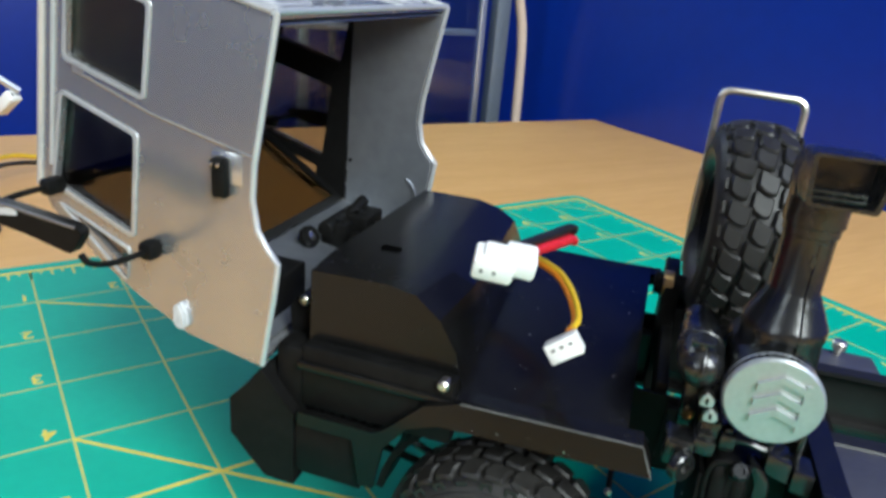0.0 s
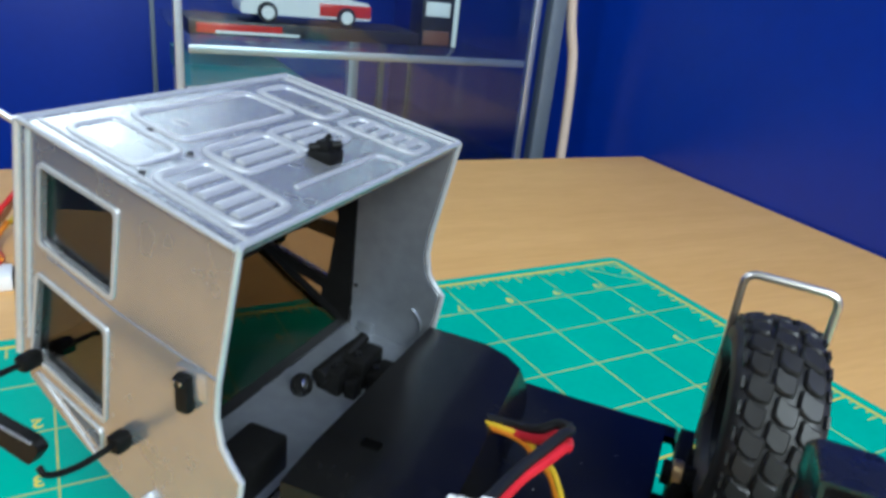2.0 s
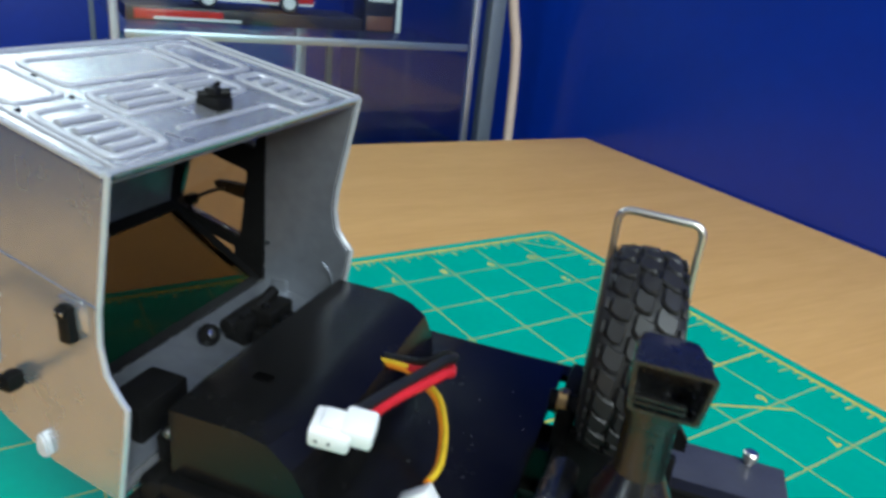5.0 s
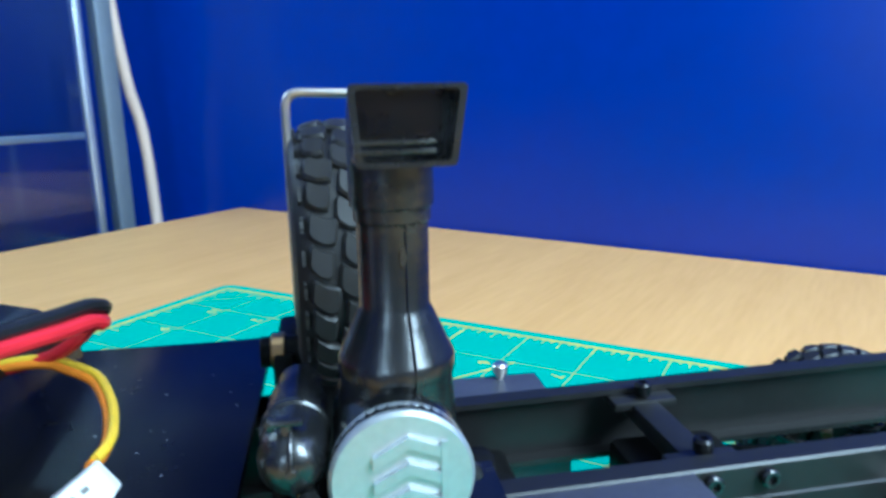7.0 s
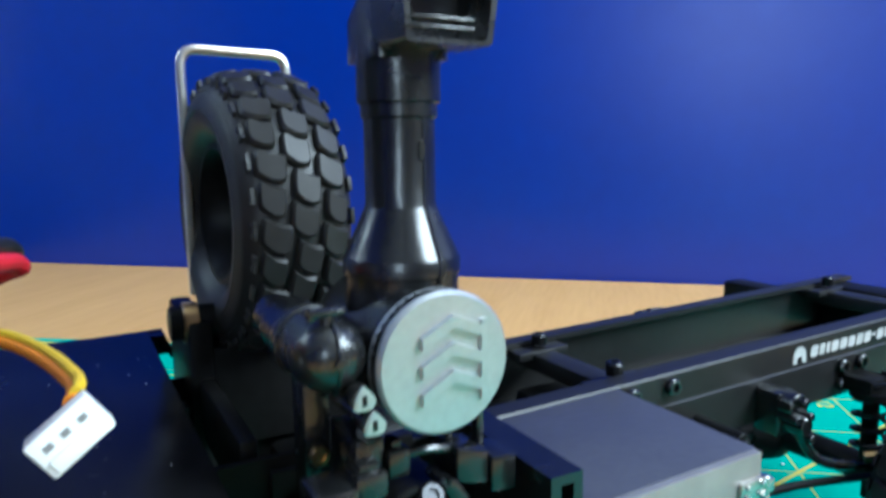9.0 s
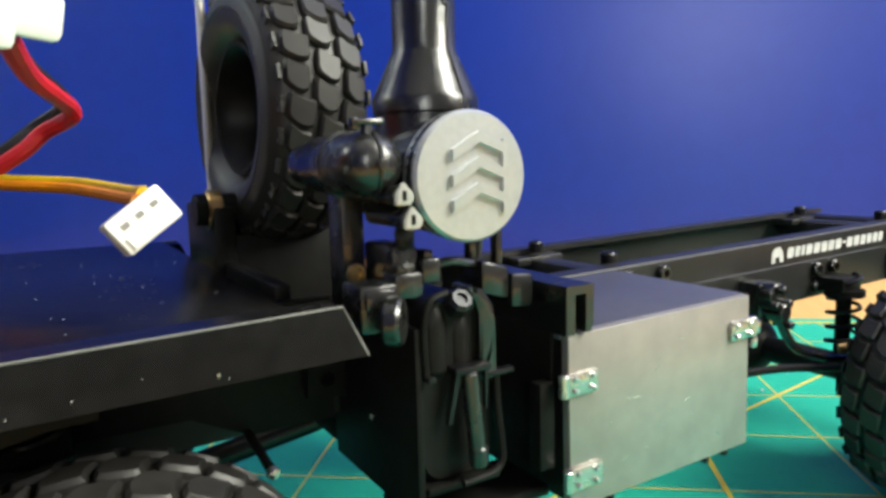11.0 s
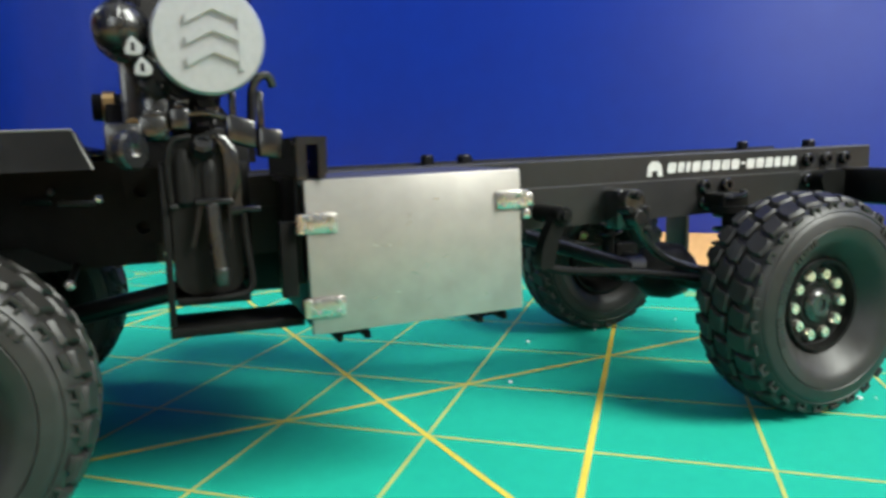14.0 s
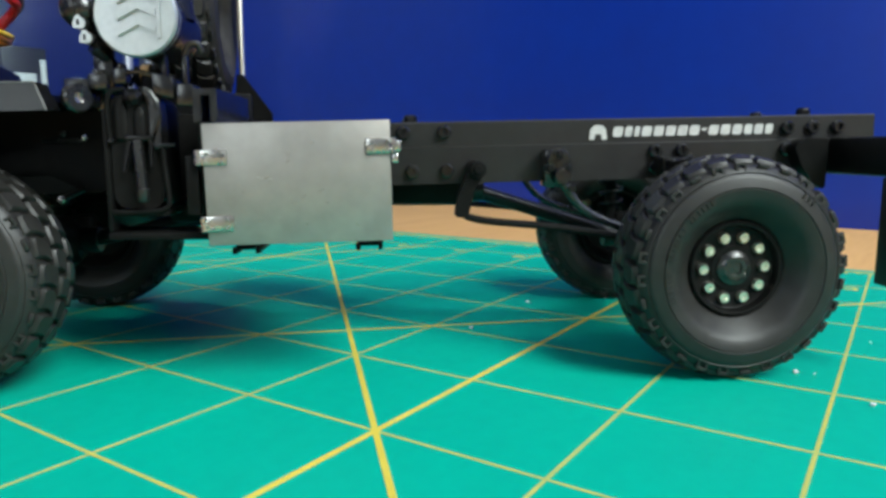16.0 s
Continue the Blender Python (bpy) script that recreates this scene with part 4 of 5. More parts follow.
for x, z in ((-30.4, 39.7), (-10.5, 40.6)):
    part("fender_stud", lathe([(0, -0.4), (0.5, -0.4), (0.45, 0.3), (0.2, 0.45), (0, 0.45)], 10, Matrix.Translation((x, -16.6, z)) @ Matrix.Rotation(radians(90), 4, "X")), LEVER, floor_pan, "small worn metal stud")
part("fender_tab", box(-1.7, 1.7, -0.5, 0.3, -0.35, 0.35, 0.15, Matrix.Translation((-12.1, -16.7, 39.4)) @ Matrix.Rotation(radians(-30), 4, "X")), DARK, floor_pan, "small dark metal tab")
sections = ((-32.0, [(-57.5, 46.6), (-57.5, 60.8), (-45, 61.2), (-40.4, 60.4), (-36.4, 57.2), (-33.6, 52.6), (-32, 46.6)]),
            (-22.0, [(-58, 46.6), (-58, 61), (-43, 61.4), (-38, 61), (-34.2, 59.4), (-32.8, 54), (-32.4, 46.6)]),
            (27.0, [(-60, 46.6), (-60, 58), (-47, 58), (-42, 56.8), (-38.6, 54.6), (-36.6, 50.6), (-36, 46.6)]))
bm = bmesh.new()
rings = [[bm.verts.new((x, y, z)) for x, z in pts] for y, pts in sections]
for p, q in zip(rings, rings[1:]):
    for i in range(7):
        bm.faces.new((p[i], p[(i + 1) % 7], q[(i + 1) % 7], q[i]))
bm.faces.new(rings[0]), bm.faces.new(rings[-1])
bmesh.ops.bevel(bm, geom=[e for e in bm.edges if e.calc_face_angle(0.0) > 0.6], offset=0.5, segments=2, affect="EDGES", profile=0.5)
engine = part("engine_cover", bm, SATIN, truck, "smooth black engine cover with a curved rear edge", 20)
for x, y, z in ((-34.1, -34.8, 48.6), (-59.6, -29.7, 54.4)):
    m = Matrix.Translation((x, y, z)) @ Matrix.Rotation(radians(90), 4, "X")
    part("screw", lathe([(0, -1.2), (0.9, -1.2), (0.9, 0.5), (0.6, 0.8), (0.35, 0.8), (0.3, 0.3), (0, 0.3)], 10, m), CHROME, engine, "bright steel screw")
part("slot", box(-51.6, -48.4, -19.2, -17.4, 60.6, 61.35, 0.1), SLOT_BLACK, engine)
bm = bmesh.new()
add_box(bm, -57.5, -32.5, -34.6, -31.8, 38.2, 49.2, 0.5)
add_box(bm, -62.5, -57.2, -34, 34, 36, 48, 0.8)
add_plate(bm, [[(-62.4, 47), (-56, 47), (-55.4, 52), (-57.6, 54.2), (-61.4, 54.2), (-62.8, 52)]], lambda a, b: (a, -29, b), (0, 5, 0))
add_box(bm, -60, -54, 25, 29, 46, 56, 0.8)
part("front_frame", bm, BLACK, truck, "black upright frame at the cab hinge")
bm = bmesh.new()
add_plate(bm, [[(-69.8, 37), (-69.8, 30.2), (-63.4, 23.4), (-58, 23.4), (-58, 37), (-64, 44), (-67, 40)]], lambda a, b: (a, -36.2, b), (0, 72.4, 0))
bumper = part("bumper", bm, BLACK, truck, "angular matt black front bumper")
part("screw", lathe([(0, -0.5), (0.8, -0.5), (0.7, 0.4), (0, 0.5)], 10, Matrix.Translation((-66.5, -30, 40.8)) @ Matrix.Rotation(radians(-45), 4, "Y")), CHROME, bumper)
for s in (-1, 1):
    bm = bmesh.new()
    add_box(bm, -59.6, -46.2, min(s * 26, s * 35.8), max(s * 26, s * 35.8), 26.0, 35.4, 0.4)
    step = part("step", bm, BLACK, truck, "black step with a ribbed tread")
    bm = bmesh.new()
    for k in range(14):
        for j in range(9):
            x, yy = -59.0 + k * 0.95 + 0.45 * (j % 2), s * (26.8 + j * 1.0)
            add_box(bm, -0.42, 0.42, -0.16, 0.16, 35.35, 35.75, 0, Matrix.Translation((x, yy, 0)) @ Matrix.Rotation(0.6 if (k + j) % 2 else -0.6, 4, "Z"))
    tagged(part("tread_studs", bm, LEVER, step, "raised grip pattern"), kind="stuff")
    bm = bmesh.new()
    add_box(bm, -56.5, -47, min(s * 18, s * 25.8), max(s * 18, s * 25.8), 30, 38, 0.4)
    part("step_bracket", bm, BLACK, bumper)

part("screw", lathe([(0, -0.6), (0.16, -0.6), (0.14, 0.06), (0, 0.08)], 8, Matrix.Translation((-15.5, -36.75, 44.1)) @ Matrix.Rotation(radians(90), 4, "X")), HINGE, floor_pan)
# ---- gear behind the cab ----
spare = copy_thing(wheel, pose(0.0052, 0.0122, 0.0667, 0, 0, 94) @ pose(0, 0, 0, 0, 40, 0))
spare.name = "spare_wheel"
tagged(spare, "spare off-road wheel standing upright behind the cab")
bm = tube([(a, 22, b) for a, b in rounded([(-2.0, 52), (-2.0, 89), (12.8, 88.6), (12.8, 52)], 2.4, 5)[5:-5]], 0.7, 10)
part("spare_hoop", bm, CHROME, truck, "bent bright metal hoop round the spare wheel")
carrier = part("spare_carrier", box(-5.2, -2.2, 8, 26, 31, 53.5, 0.6), BLACK, truck, "black spare wheel carrier")
bm = plate([[(11.8, 54.5), (13.2, 54.5), (19.4, 46), (19.4, 43.5), (10.8, 43.5)]], lambda a, b: (a, 20.4, b), (0, 1.4, 0))
part("carrier_gusset", bm, BLACK, carrier, "sloping black gusset under the hoop")
part("air_pipe", tube(smooth_path([(13.6, -27, 49.0), (13.8, -27.4, 52.6), (14.6, -27.6, 54.2), (15.8, -27.4, 54.4), (16.4, -27, 53.2)], 5), 0.55, 8), LEVER, truck, "bent grey air pipe")
part("carrier_arm", box(-2.1, 14, 16, 26, 44.6, 50, 0.6), BLACK, carrier)
part("carrier_plate", box(-5.0, 17, 8.6, 10.4, 36, 49.5, 0.4), BLACK, carrier)
part("carrier_beam", box(-4.2, -2.2, -14, 7.9, 38, 46, 0.5), BLACK, carrier)
part("carrier_post", box(-1.0, 1.4, -26, -22.4, 44, 57.5, 0.4), GLOSS, carrier)
bm = bmesh.new()
add_rod(bm, (-7, 11, 53), (0, 11, 53), 2.2)
part("carrier_pin", bm, BLACK, carrier)
part("collar", lathe([(2.4, -1), (2.7, -0.8), (2.7, 0.8), (2.4, 1), (2.4, -1)], 20, Matrix.Translation((-4.5, 11, 53)) @ Matrix.Rotation(radians(90), 4, "Y")), BRASS, carrier, "brass-coloured collar")
part("pivot_screw", lathe([(0, 0.1), (0.5, 0.1), (0.55, 0.45), (0.85, 0.45), (0.95, 0.0), (0.95, -0.5)], 16, Matrix.Translation((0.2, -26.1, 48.5)) @ Matrix.Rotation(radians(85), 4, "X")), BRASS, carrier)
# air filter drum with a pressed cap and snorkel
YA = Matrix.Rotation(radians(90), 4, "X")
FM = Matrix.Translation((8.7, -33.8, 57.6)) @ YA
bm = lathe([(0, -20.4), (2.4, -20), (4.2, -18.8), (5.3, -16.8), (5.6, -14.6), (5.6, -4.2), (5.8, -4.0), (5.8, -2.6), (5.95, -2.4), (6.1, -0.6)], 40, FM)
filt = part("air_filter", bm, GLOSS, truck, "glossy black air filter drum")
cap = part("filter_cap", lathe([(5.6, -2.4), (6.2, -2.2), (6.25, -1.4), (6.0, -1.2), (6.0, -0.9), (6.3, -0.7), (6.3, -0.2), (6.0, 0.15), (0, 0.15)], 48, FM @ Matrix.Diagonal((0.965, 0.965, 1, 1))), CAP, filt, "silver round cap with pressed chevrons")
for z in (60.2, 57.9, 55.6):
    bm = plate([[(6.3, z - 0.1), (9.2, z + 1.5), (11.8, z + 0.5), (11.8, z - 0.5), (9.2, z + 0.5), (6.3, z - 1.1)]], lambda a, b: (a, -34.5, b), (0, 0.7, 0))
    part("chevron", bm, CAP, filt)
part("chevron", plate([[(11.85, 54.2), (12.4, 54.2), (12.4, 61.0), (11.85, 61.0)]], lambda a, b: (a, -34.35, b), (0, 0.5, 0)), CAP, filt)
PX, PY = 9.3, -24.5
bm = lathe([(5.5, 58.5), (5.3, 60.8), (5.2, 62.6), (5.2, 63.7), (5.4, 63.9), (5.4, 65.2), (5.25, 65.5), (3.35, 69.7), (3.2, 70.1), (3.2, 77.6), (3.45, 77.8), (3.45, 78.9), (3.75, 79.1), (3.75, 84.0)], 36, Matrix.Translation((PX, PY, 0)))
snorkel = part("snorkel", bm, GLOSS, truck, "glossy black raised air intake pipe")
bm = bmesh.new()
path = [(PX, PY + 0.2, 82.6), (PX, PY + 0.1, 85.1), (PX + 0.1, PY - 1.2, 86.0), (PX + 0.3, PY - 4, 86.1), (PX + 0.6, PY - 8.5, 86.2)]
rings = []
for (x, y, z), nrm, w, h in zip(path, ((0, 0, 1), (0, -0.4, 1), (0, -1, 0.7), (0, -1, 0.1), (0, -1, 0)), (3.6, 3.7, 3.7, 3.9, 4.3), (3.6, 3.6, 3.2, 3.0, 3.1)):
    nv = Vector(nrm).normalized()
    upv = Vector((1, 0, 0)).cross(nv) * -1
    skew = 0.45 if w > 4 else 0.0
    pts = rounded([(-w + skew, -h), (w - skew, -h), (w + skew, h), (-w, h)], 0.5 + 0.8 * (w < 3.9), 3)
    rings.append([bm.verts.new(Vector((x, y, z)) + Vector((1, 0, 0)) * a + upv * b) for a, b in pts])
for a, b in zip(rings, rings[1:]):
    for i in range(len(a)):
        bm.faces.new((a[i], a[(i + 1) % len(a)], b[(i + 1) % len(a)], b[i]))
bm.faces.new(rings[0])
inner = [bm.verts.new(v.co * 1.0 + Vector((0, 0, 0))) for v in rings[-1]]
cen = sum((v.co for v in rings[-1]), Vector()) / len(inner)
for v in inner:
    v.co = cen + (v.co - cen) * 0.87
deep = [bm.verts.new(v.co + Vector((0, 5, 0))) for v in inner]
for i in range(len(inner)):
    j = (i + 1) % len(inner)
    bm.faces.new((rings[-1][i], rings[-1][j], inner[j], inner[i])), bm.faces.new((inner[i], inner[j], deep[j], deep[i]))
bm.faces.new(deep)
part("intake_head", bm, GLOSS, snorkel, "black intake head with a rectangular mouth", 40)
for z in (85.0, 84.3):
    part("mouth_slat", box(PX - 3.4, PX + 2.8, PY - 8.6, PY - 7.8, z - 0.15, z + 0.15, 0.05), GLOSS, snorkel)
bm = plate([rounded([(PX + 0.3, 74.2), (PX + 0.7, 74.0), (PX + 0.9, 74.8), (PX + 0.7, 75.8), (PX + 0.35, 75.6)], 0.12, 2)], lambda a, b: (a, PY - 3.32, b), (0, 0.4, 0))
part("clip", bm, LEVER, snorkel, "small worn metal mark")
part("seam", tube([(PX + 0.9, PY - 3.1, 78), (PX + 0.9, PY - 3.12, 70.1), (PX + 1.2, PY - 5.12, 65.6), (PX + 1.2, PY - 5.3, 64.0), (PX + 1.2, PY - 5.15, 61)], 0.16, 6), GLOSS, snorkel)
# air tank and its valves
TM = Matrix.Translation((-0.2, -33.6, 58.9)) @ YA
tank = part("air_tank", lathe([(0, -19), (1.6, -19), (2.2, -18.4), (2.2, -14.5), (2.6, -13.8), (2.85, -13.4), (2.85, -8.2), (3.2, -8.0), (3.2, -7.2), (3.0, -7.0), (3.0, -2.9), (2.75, -1.7), (2.1, -0.7), (1.1, -0.1), (0, 0)], 32, TM), GLOSS, truck, "glossy black air tank with a domed end")
bm = tube([(-0.2, -33.6 + 3.0 - 3.05 * math.cos(a), 58.9 + 3.08 * math.sin(a)) for a in np.linspace(-1.2, 1.5, 12)], 0.26, 8)
part("tank_strap", bm, GLOSS, tank, "raised rib over the domed end")
bm = bmesh.new()
add_lathe(bm, [(0, 60.8), (0.75, 60.8), (0.6, 61.6), (0.55, 62.4), (0, 62.4)], 12, Matrix.Translation((-0.5, -31.4, 0)))
add_box(bm, -1.9, 0.9, -32.1, -30.7, 62.3, 62.9, 0.25)
add_box(bm, -2.1, -1.4, -31.9, -30.9, 61.9, 63.0, 0.2)
part("tank_tab", bm, GLOSS, tank, "small two-knobbed tab on the tank")
part("tank_nub", lathe([(0, -0.3), (0.55, -0.3), (0.5, 0.35), (0, 0.45)], 12, Matrix.Translation((-0.2, -33.6, 58.9)) @ YA), GLOSS, tank)
for x, z in ((1.0, 56.2), (1.8, 54.1)):
    bm = lathe([(0, -8), (0.8, -8), (0.8, -1.8), (0.95, -1.7), (0.95, -0.2), (0, -0.2)], 14, Matrix.Translation((x, -35, z)) @ YA)
    valve = part("valve", bm, GLOSS, truck, "small black valve with a pale pointed end")
    drop = rounded([(x - 0.9, z - 0.75), (x + 0.75, z - 0.75), (x + 1.05, z + 0.1), (x - 0.1, z + 1.35), (x - 0.75, z + 0.2)], 0.42, 3)
    bm = plate([drop], lambda a, b: (a, -35.05, b), (0, 0.3, 0))
    add_plate(bm, [[(x + (a - x) * 0.82, z + (b - z) * 0.82) for a, b in drop]], lambda a, b: (a, -35.16, b), (0, 0.15, 0))
    part("valve_end", bm, CAP, valve, "pale metal tip")
    part("valve_key", box(x - 0.2, x + 0.2, -35.24, -35.1, z - 0.35, z + 0.5, 0.05), DARK, valve)
bm = box(-2.6, 1.2, -33.3, -29, 44.2, 48.5, 0.4)
add_box(bm, -2.2, 0.6, -33.7, -33.2, 46.4, 48.1, 0.2)
add_lathe(bm, [(0.75, -0.8), (1.9, -0.8), (2.15, -0.5), (2.15, 0.5), (1.9, 0.8), (0.75, 0.8), (0.75, -0.8)], 24, Matrix.Translation((-0.1, -34.7, 45.5)) @ Matrix.Rotation(radians(50), 4, "Z") @ YA)
eye_block = part("lashing_eye", bm, GLOSS, truck, "black bracket with a round eye")
part("bush", lathe([(0, -0.3), (0.74, -0.3), (0.74, 0.3), (0, 0.2)], 14, Matrix.Translation((-0.1, -34.7, 45.5)) @ Matrix.Rotation(radians(50), 4, "Z") @ YA), HINGE, eye_block, "bright bush in the eye")
for x0, x1, y0, y1, z0, z1 in ((0.9, 3.7, -33.2, -29.6, 46.9, 49.2), (4.2, 6.2, -32.2, -29.4, 47.8, 50.2)):
    bm = box(x0, x1, y0, y1, z0, z1, 0.3)
    add_box(bm, x0 + 0.5, x1 - 0.5, y0 + 0.6, y1 - 0.4, z1 - 0.1, z1 + 0.7, 0.2)
    part("pipe_block", bm, GLOSS, truck, "stepped black pipe block")
part("air_pipe", tube(smooth_path([(5.6, -31.4, 49.4), (8.0, -31.8, 49.6), (11.0, -31.4, 48.8)], 5), 0.42, 8), GLOSS, truck)
part("valve_block", box(1.5, 4.2, -31.5, -25, 46.5, 51.5, 0.5), GLOSS, truck)
part("air_hose", tube(smooth_path([(2, -33, 53), (3.4, -30, 51), (3, -28, 49.4), (5, -26, 48.6)], 5), 0.9, 8), GLOSS, truck)
for x0, x1, y0, y1, z0, z1, xs, slope in ((10.2, 13.4, -33.0, -28.5, 46.4, 49.6, 11.2, 0.28), (13.7, 16.4, -33.0, -28.5, 44.6, 48.0, 14.4, 0.1)):
    bm = box(x0, x1, y0, y1, z0, z1, 0.35)
    for v in bm.verts:
        v.co.z -= slope * (v.co.x - x0)
    block = part("filter_foot", bm, GLOSS, truck, "sloping black foot under the air filter")
    part("stay", box(xs - 0.4, xs + 0.4, -30, -28.8, z1 - 0.8, 52.4, 0.2), GLOSS, block)
bm = bmesh.new()
add_rod(bm, (-9.0, -21.7, 39.4), (-4.9, -22.4, 39.3), 0.36, 10)
rod_part = part("brake_rod", bm, LEVER, truck, "thin grey rod with a bright knob")
for p, r in (((-4.5, -22.4, 39.8), 0.75), ((-8.3, -24, 29.7), 1.0)):
    part("knob", lathe([(0, -0.7 * r), (0.5 * r, -0.5 * r), (0.7 * r, 0), (0.5 * r, 0.5 * r), (0, 0.7 * r)], 12, Matrix.Translation(p) @ YA), HINGE, rod_part)
bm = bmesh.new()
add_rod(bm, (-8.3, -23.8, 29.7), (-8.3, -14, 31), 0.5, 10)
part("pin", bm, BLACK, rod_part)
# cross beam with an open end above the tool box
bm = plate([[(17.2, 41.9), (18.3, 41.9), (18.3, 45.9), (19.7, 45.9), (19.7, 42.0), (20.3, 42.0), (20.7, 42.8), (20.7, 46.8), (17.2, 46.8)]], lambda a, b: (a, -37.0, b), (0, 23.4, 0))
part("cross_beam", bm, GLOSS, truck, "black channel cross-beam with an open end")
# ---- jerrycan bay and tool box ----
bay = part("carrier_bay", box(2.6, 18.0, -33.4, -25.2, 24.0, 25.2, 0.2), BLACK, truck, "black open carrier bay")
for b in ((2.6, 3.4, -33.2, -13, 25.3, 44), (3.5, 14, -16.6, -15.6, 29.6, 44), (3.5, 13, -23.0, -15.6, 28.4, 29.5), (17.2, 18.0, -34.6, -24, 29.5, 42), (15.2, 17.1, -35.4, -33.6, 28, 37)):
    part("bay_panel", box(*b, 0.2), BLACK, bay)
part("screw", lathe([(0, -0.3), (0.3, -0.3), (0.26, 0.1), (0, 0.12)], 8, Matrix.Translation((2.55, -23.2, 32.7)) @ Matrix.Rotation(radians(-90), 4, "Y")), CHROME, bay)
bm = box(3.5, 11.8, -33.3, -24.5, 27.7, 28.5, 0.15)
add_box(bm, 3.5, 11.2, -33.6, -33.2, 28.0, 28.7, 0.15)
part("can_tray", bm, BLACK, bay, "shallow black tray under the can")
bm = plate([[(-2.2, 33.8), (2.3, 33.4), (2.4, 43.4), (-1.8, 43.6)]] + [[(0.1 + 0.85 * math.cos(a), z + 0.85 * math.sin(a)) for a in np.linspace(0, 2 * math.pi, 14, endpoint=False)] for z in (40.4, 35.7)], lambda a, b: (a, -17.4, b), (0, 0.9, 0))
part("bay_bracket", bm, BLACK, bay, "flat bracket with two round holes")
can_side = rounded([(3.6, 28.8), (11.2, 28.8), (11.2, 46.2), (3.6, 46.2)], 2.6, 5)
bm = plate([can_side], lambda a, b: (a, -32.6, b), (0, 9, 0))
bmesh.ops.bevel(bm, geom=[e for e in bm.edges if abs(e.verts[0].co.y - e.verts[1].co.y) < 0.01 and e.calc_face_angle(0.0) > 0.8], offset=0.9, segments=3, affect="EDGES", profile=0.5)
can = part("jerrycan", bm, BLACK, truck, "glossy black jerrycan")
for x, top, r in ((5.2, 46.0, 1.5), (7.9, 45.0, 1.3)):
    part("can_shoulder", lathe([(0, top), (r * 0.5, top - 0.2), (r * 0.86, top - 0.9), (r, top - 2.2), (r, 39.6), (r * 0.7, 39), (0, 39)], 24, Matrix.Translation((x, -31.7, 0))), BLACK, can)
bm = bmesh.new()
add_plate(bm, [[(9.6, 38), (9.6, 44.6), (9.0, 46.2), (8.2, 46.9), (8.6, 47.5), (10.0, 46.9), (11.2, 45.2), (11.5, 43), (11.5, 38)]], lambda a, b: (a, -33.5, b), (0, 3.2, 0))
bmesh.ops.bevel(bm, geom=list(bm.edges), offset=0.2, segments=1, affect="EDGES")
part("can_rim", bm, GLOSS, can, "curved rim over the shoulder")
part("can_rim", tube(smooth_path([(3.7, -33.2, 39.4), (3.5, -33.3, 44), (4.2, -33.3, 46.4), (6.2, -33.0, 47.0)], 5), 0.36, 8), BLACK, can)
part("cap", lathe([(0, 0), (1.35, 0), (1.35, 1.2), (1.0, 1.6), (0.6, 1.6), (0.55, 1.3), (0, 1.3)], 8, Matrix.Translation((7.4, -32.6, 45.4)) @ Matrix.Rotation(radians(48), 4, "X")), DARK, can, "small faceted metal cap")
bm = bmesh.new()
add_tube(bm, smooth_path([(11.4, -33.2, 38.6), (11.6, -33.2, 35), (12.0, -33.3, 31), (11.9, -33.4, 29.4), (11.0, -33.6, 28.7), (9.6, -33.7, 28.5), (7.2, -33.7, 28.4)], 6), 0.42, 8)
part("can_strap", bm, BLACK, can, "thin bent retaining rod")
bm = bmesh.new()
add_box(bm, 6.2, 10.2, -34.4, -32.6, 39.3, 40.0, 0.2)
add_box(bm, 10.0, 13.4, -33.8, -32.8, 38.3, 38.9, 0.2)
add_box(bm, 3.5, 4.4, -34.0, -32.6, 38.9, 39.5, 0.2)
add_plate(bm, [[(6.5, 39.4), (7.1, 39.4), (5.9, 34.6), (5.5, 34.6)]], lambda a, b: (a, -34.0, b), (0, 0.5, 0))
add_plate(bm, [[(9.7, 39.4), (10.1, 39.4), (9.9, 35.4), (9.7, 35.4)]], lambda a, b: (a, -34.0, b), (0, 0.5, 0))
part("can_clamp", bm, DARK, can, "thin worn metal clamp")
bm = bmesh.new()
add_rod(bm, (7.9, -34.0, 39.4), (8.5, -34.3, 31.6), 0.85)
part("lever", bm, GLOSS, can, "small dark lever")
part("lever_tip", lathe([(0, 0), (0.75, 0.1), (0.95, 0.5), (0.95, 1.9), (0.7, 2.2), (0, 2.2)], 12, Matrix.Translation((8.55, -34.35, 30.0))), LEVER, can)
bm = box(18.2, 45.8, -35.0, -14.6, 24.4, 41.8, 0.3)
toolbox = part("tool_box", bm, BLACK, truck, "black side tool box with a steel door", at=tilt(46, 42.4, 1.3))
part("lid", box(17.6, 46.2, -35.4, -13.8, 41.8, 42.5, 0.15), LAVENDER, toolbox, "dull grey lid")
part("door", box(18.0, 46.0, -36.3, -35.2, 24.0, 42.4, 0.12), STEEL, toolbox, "plain brushed steel door")
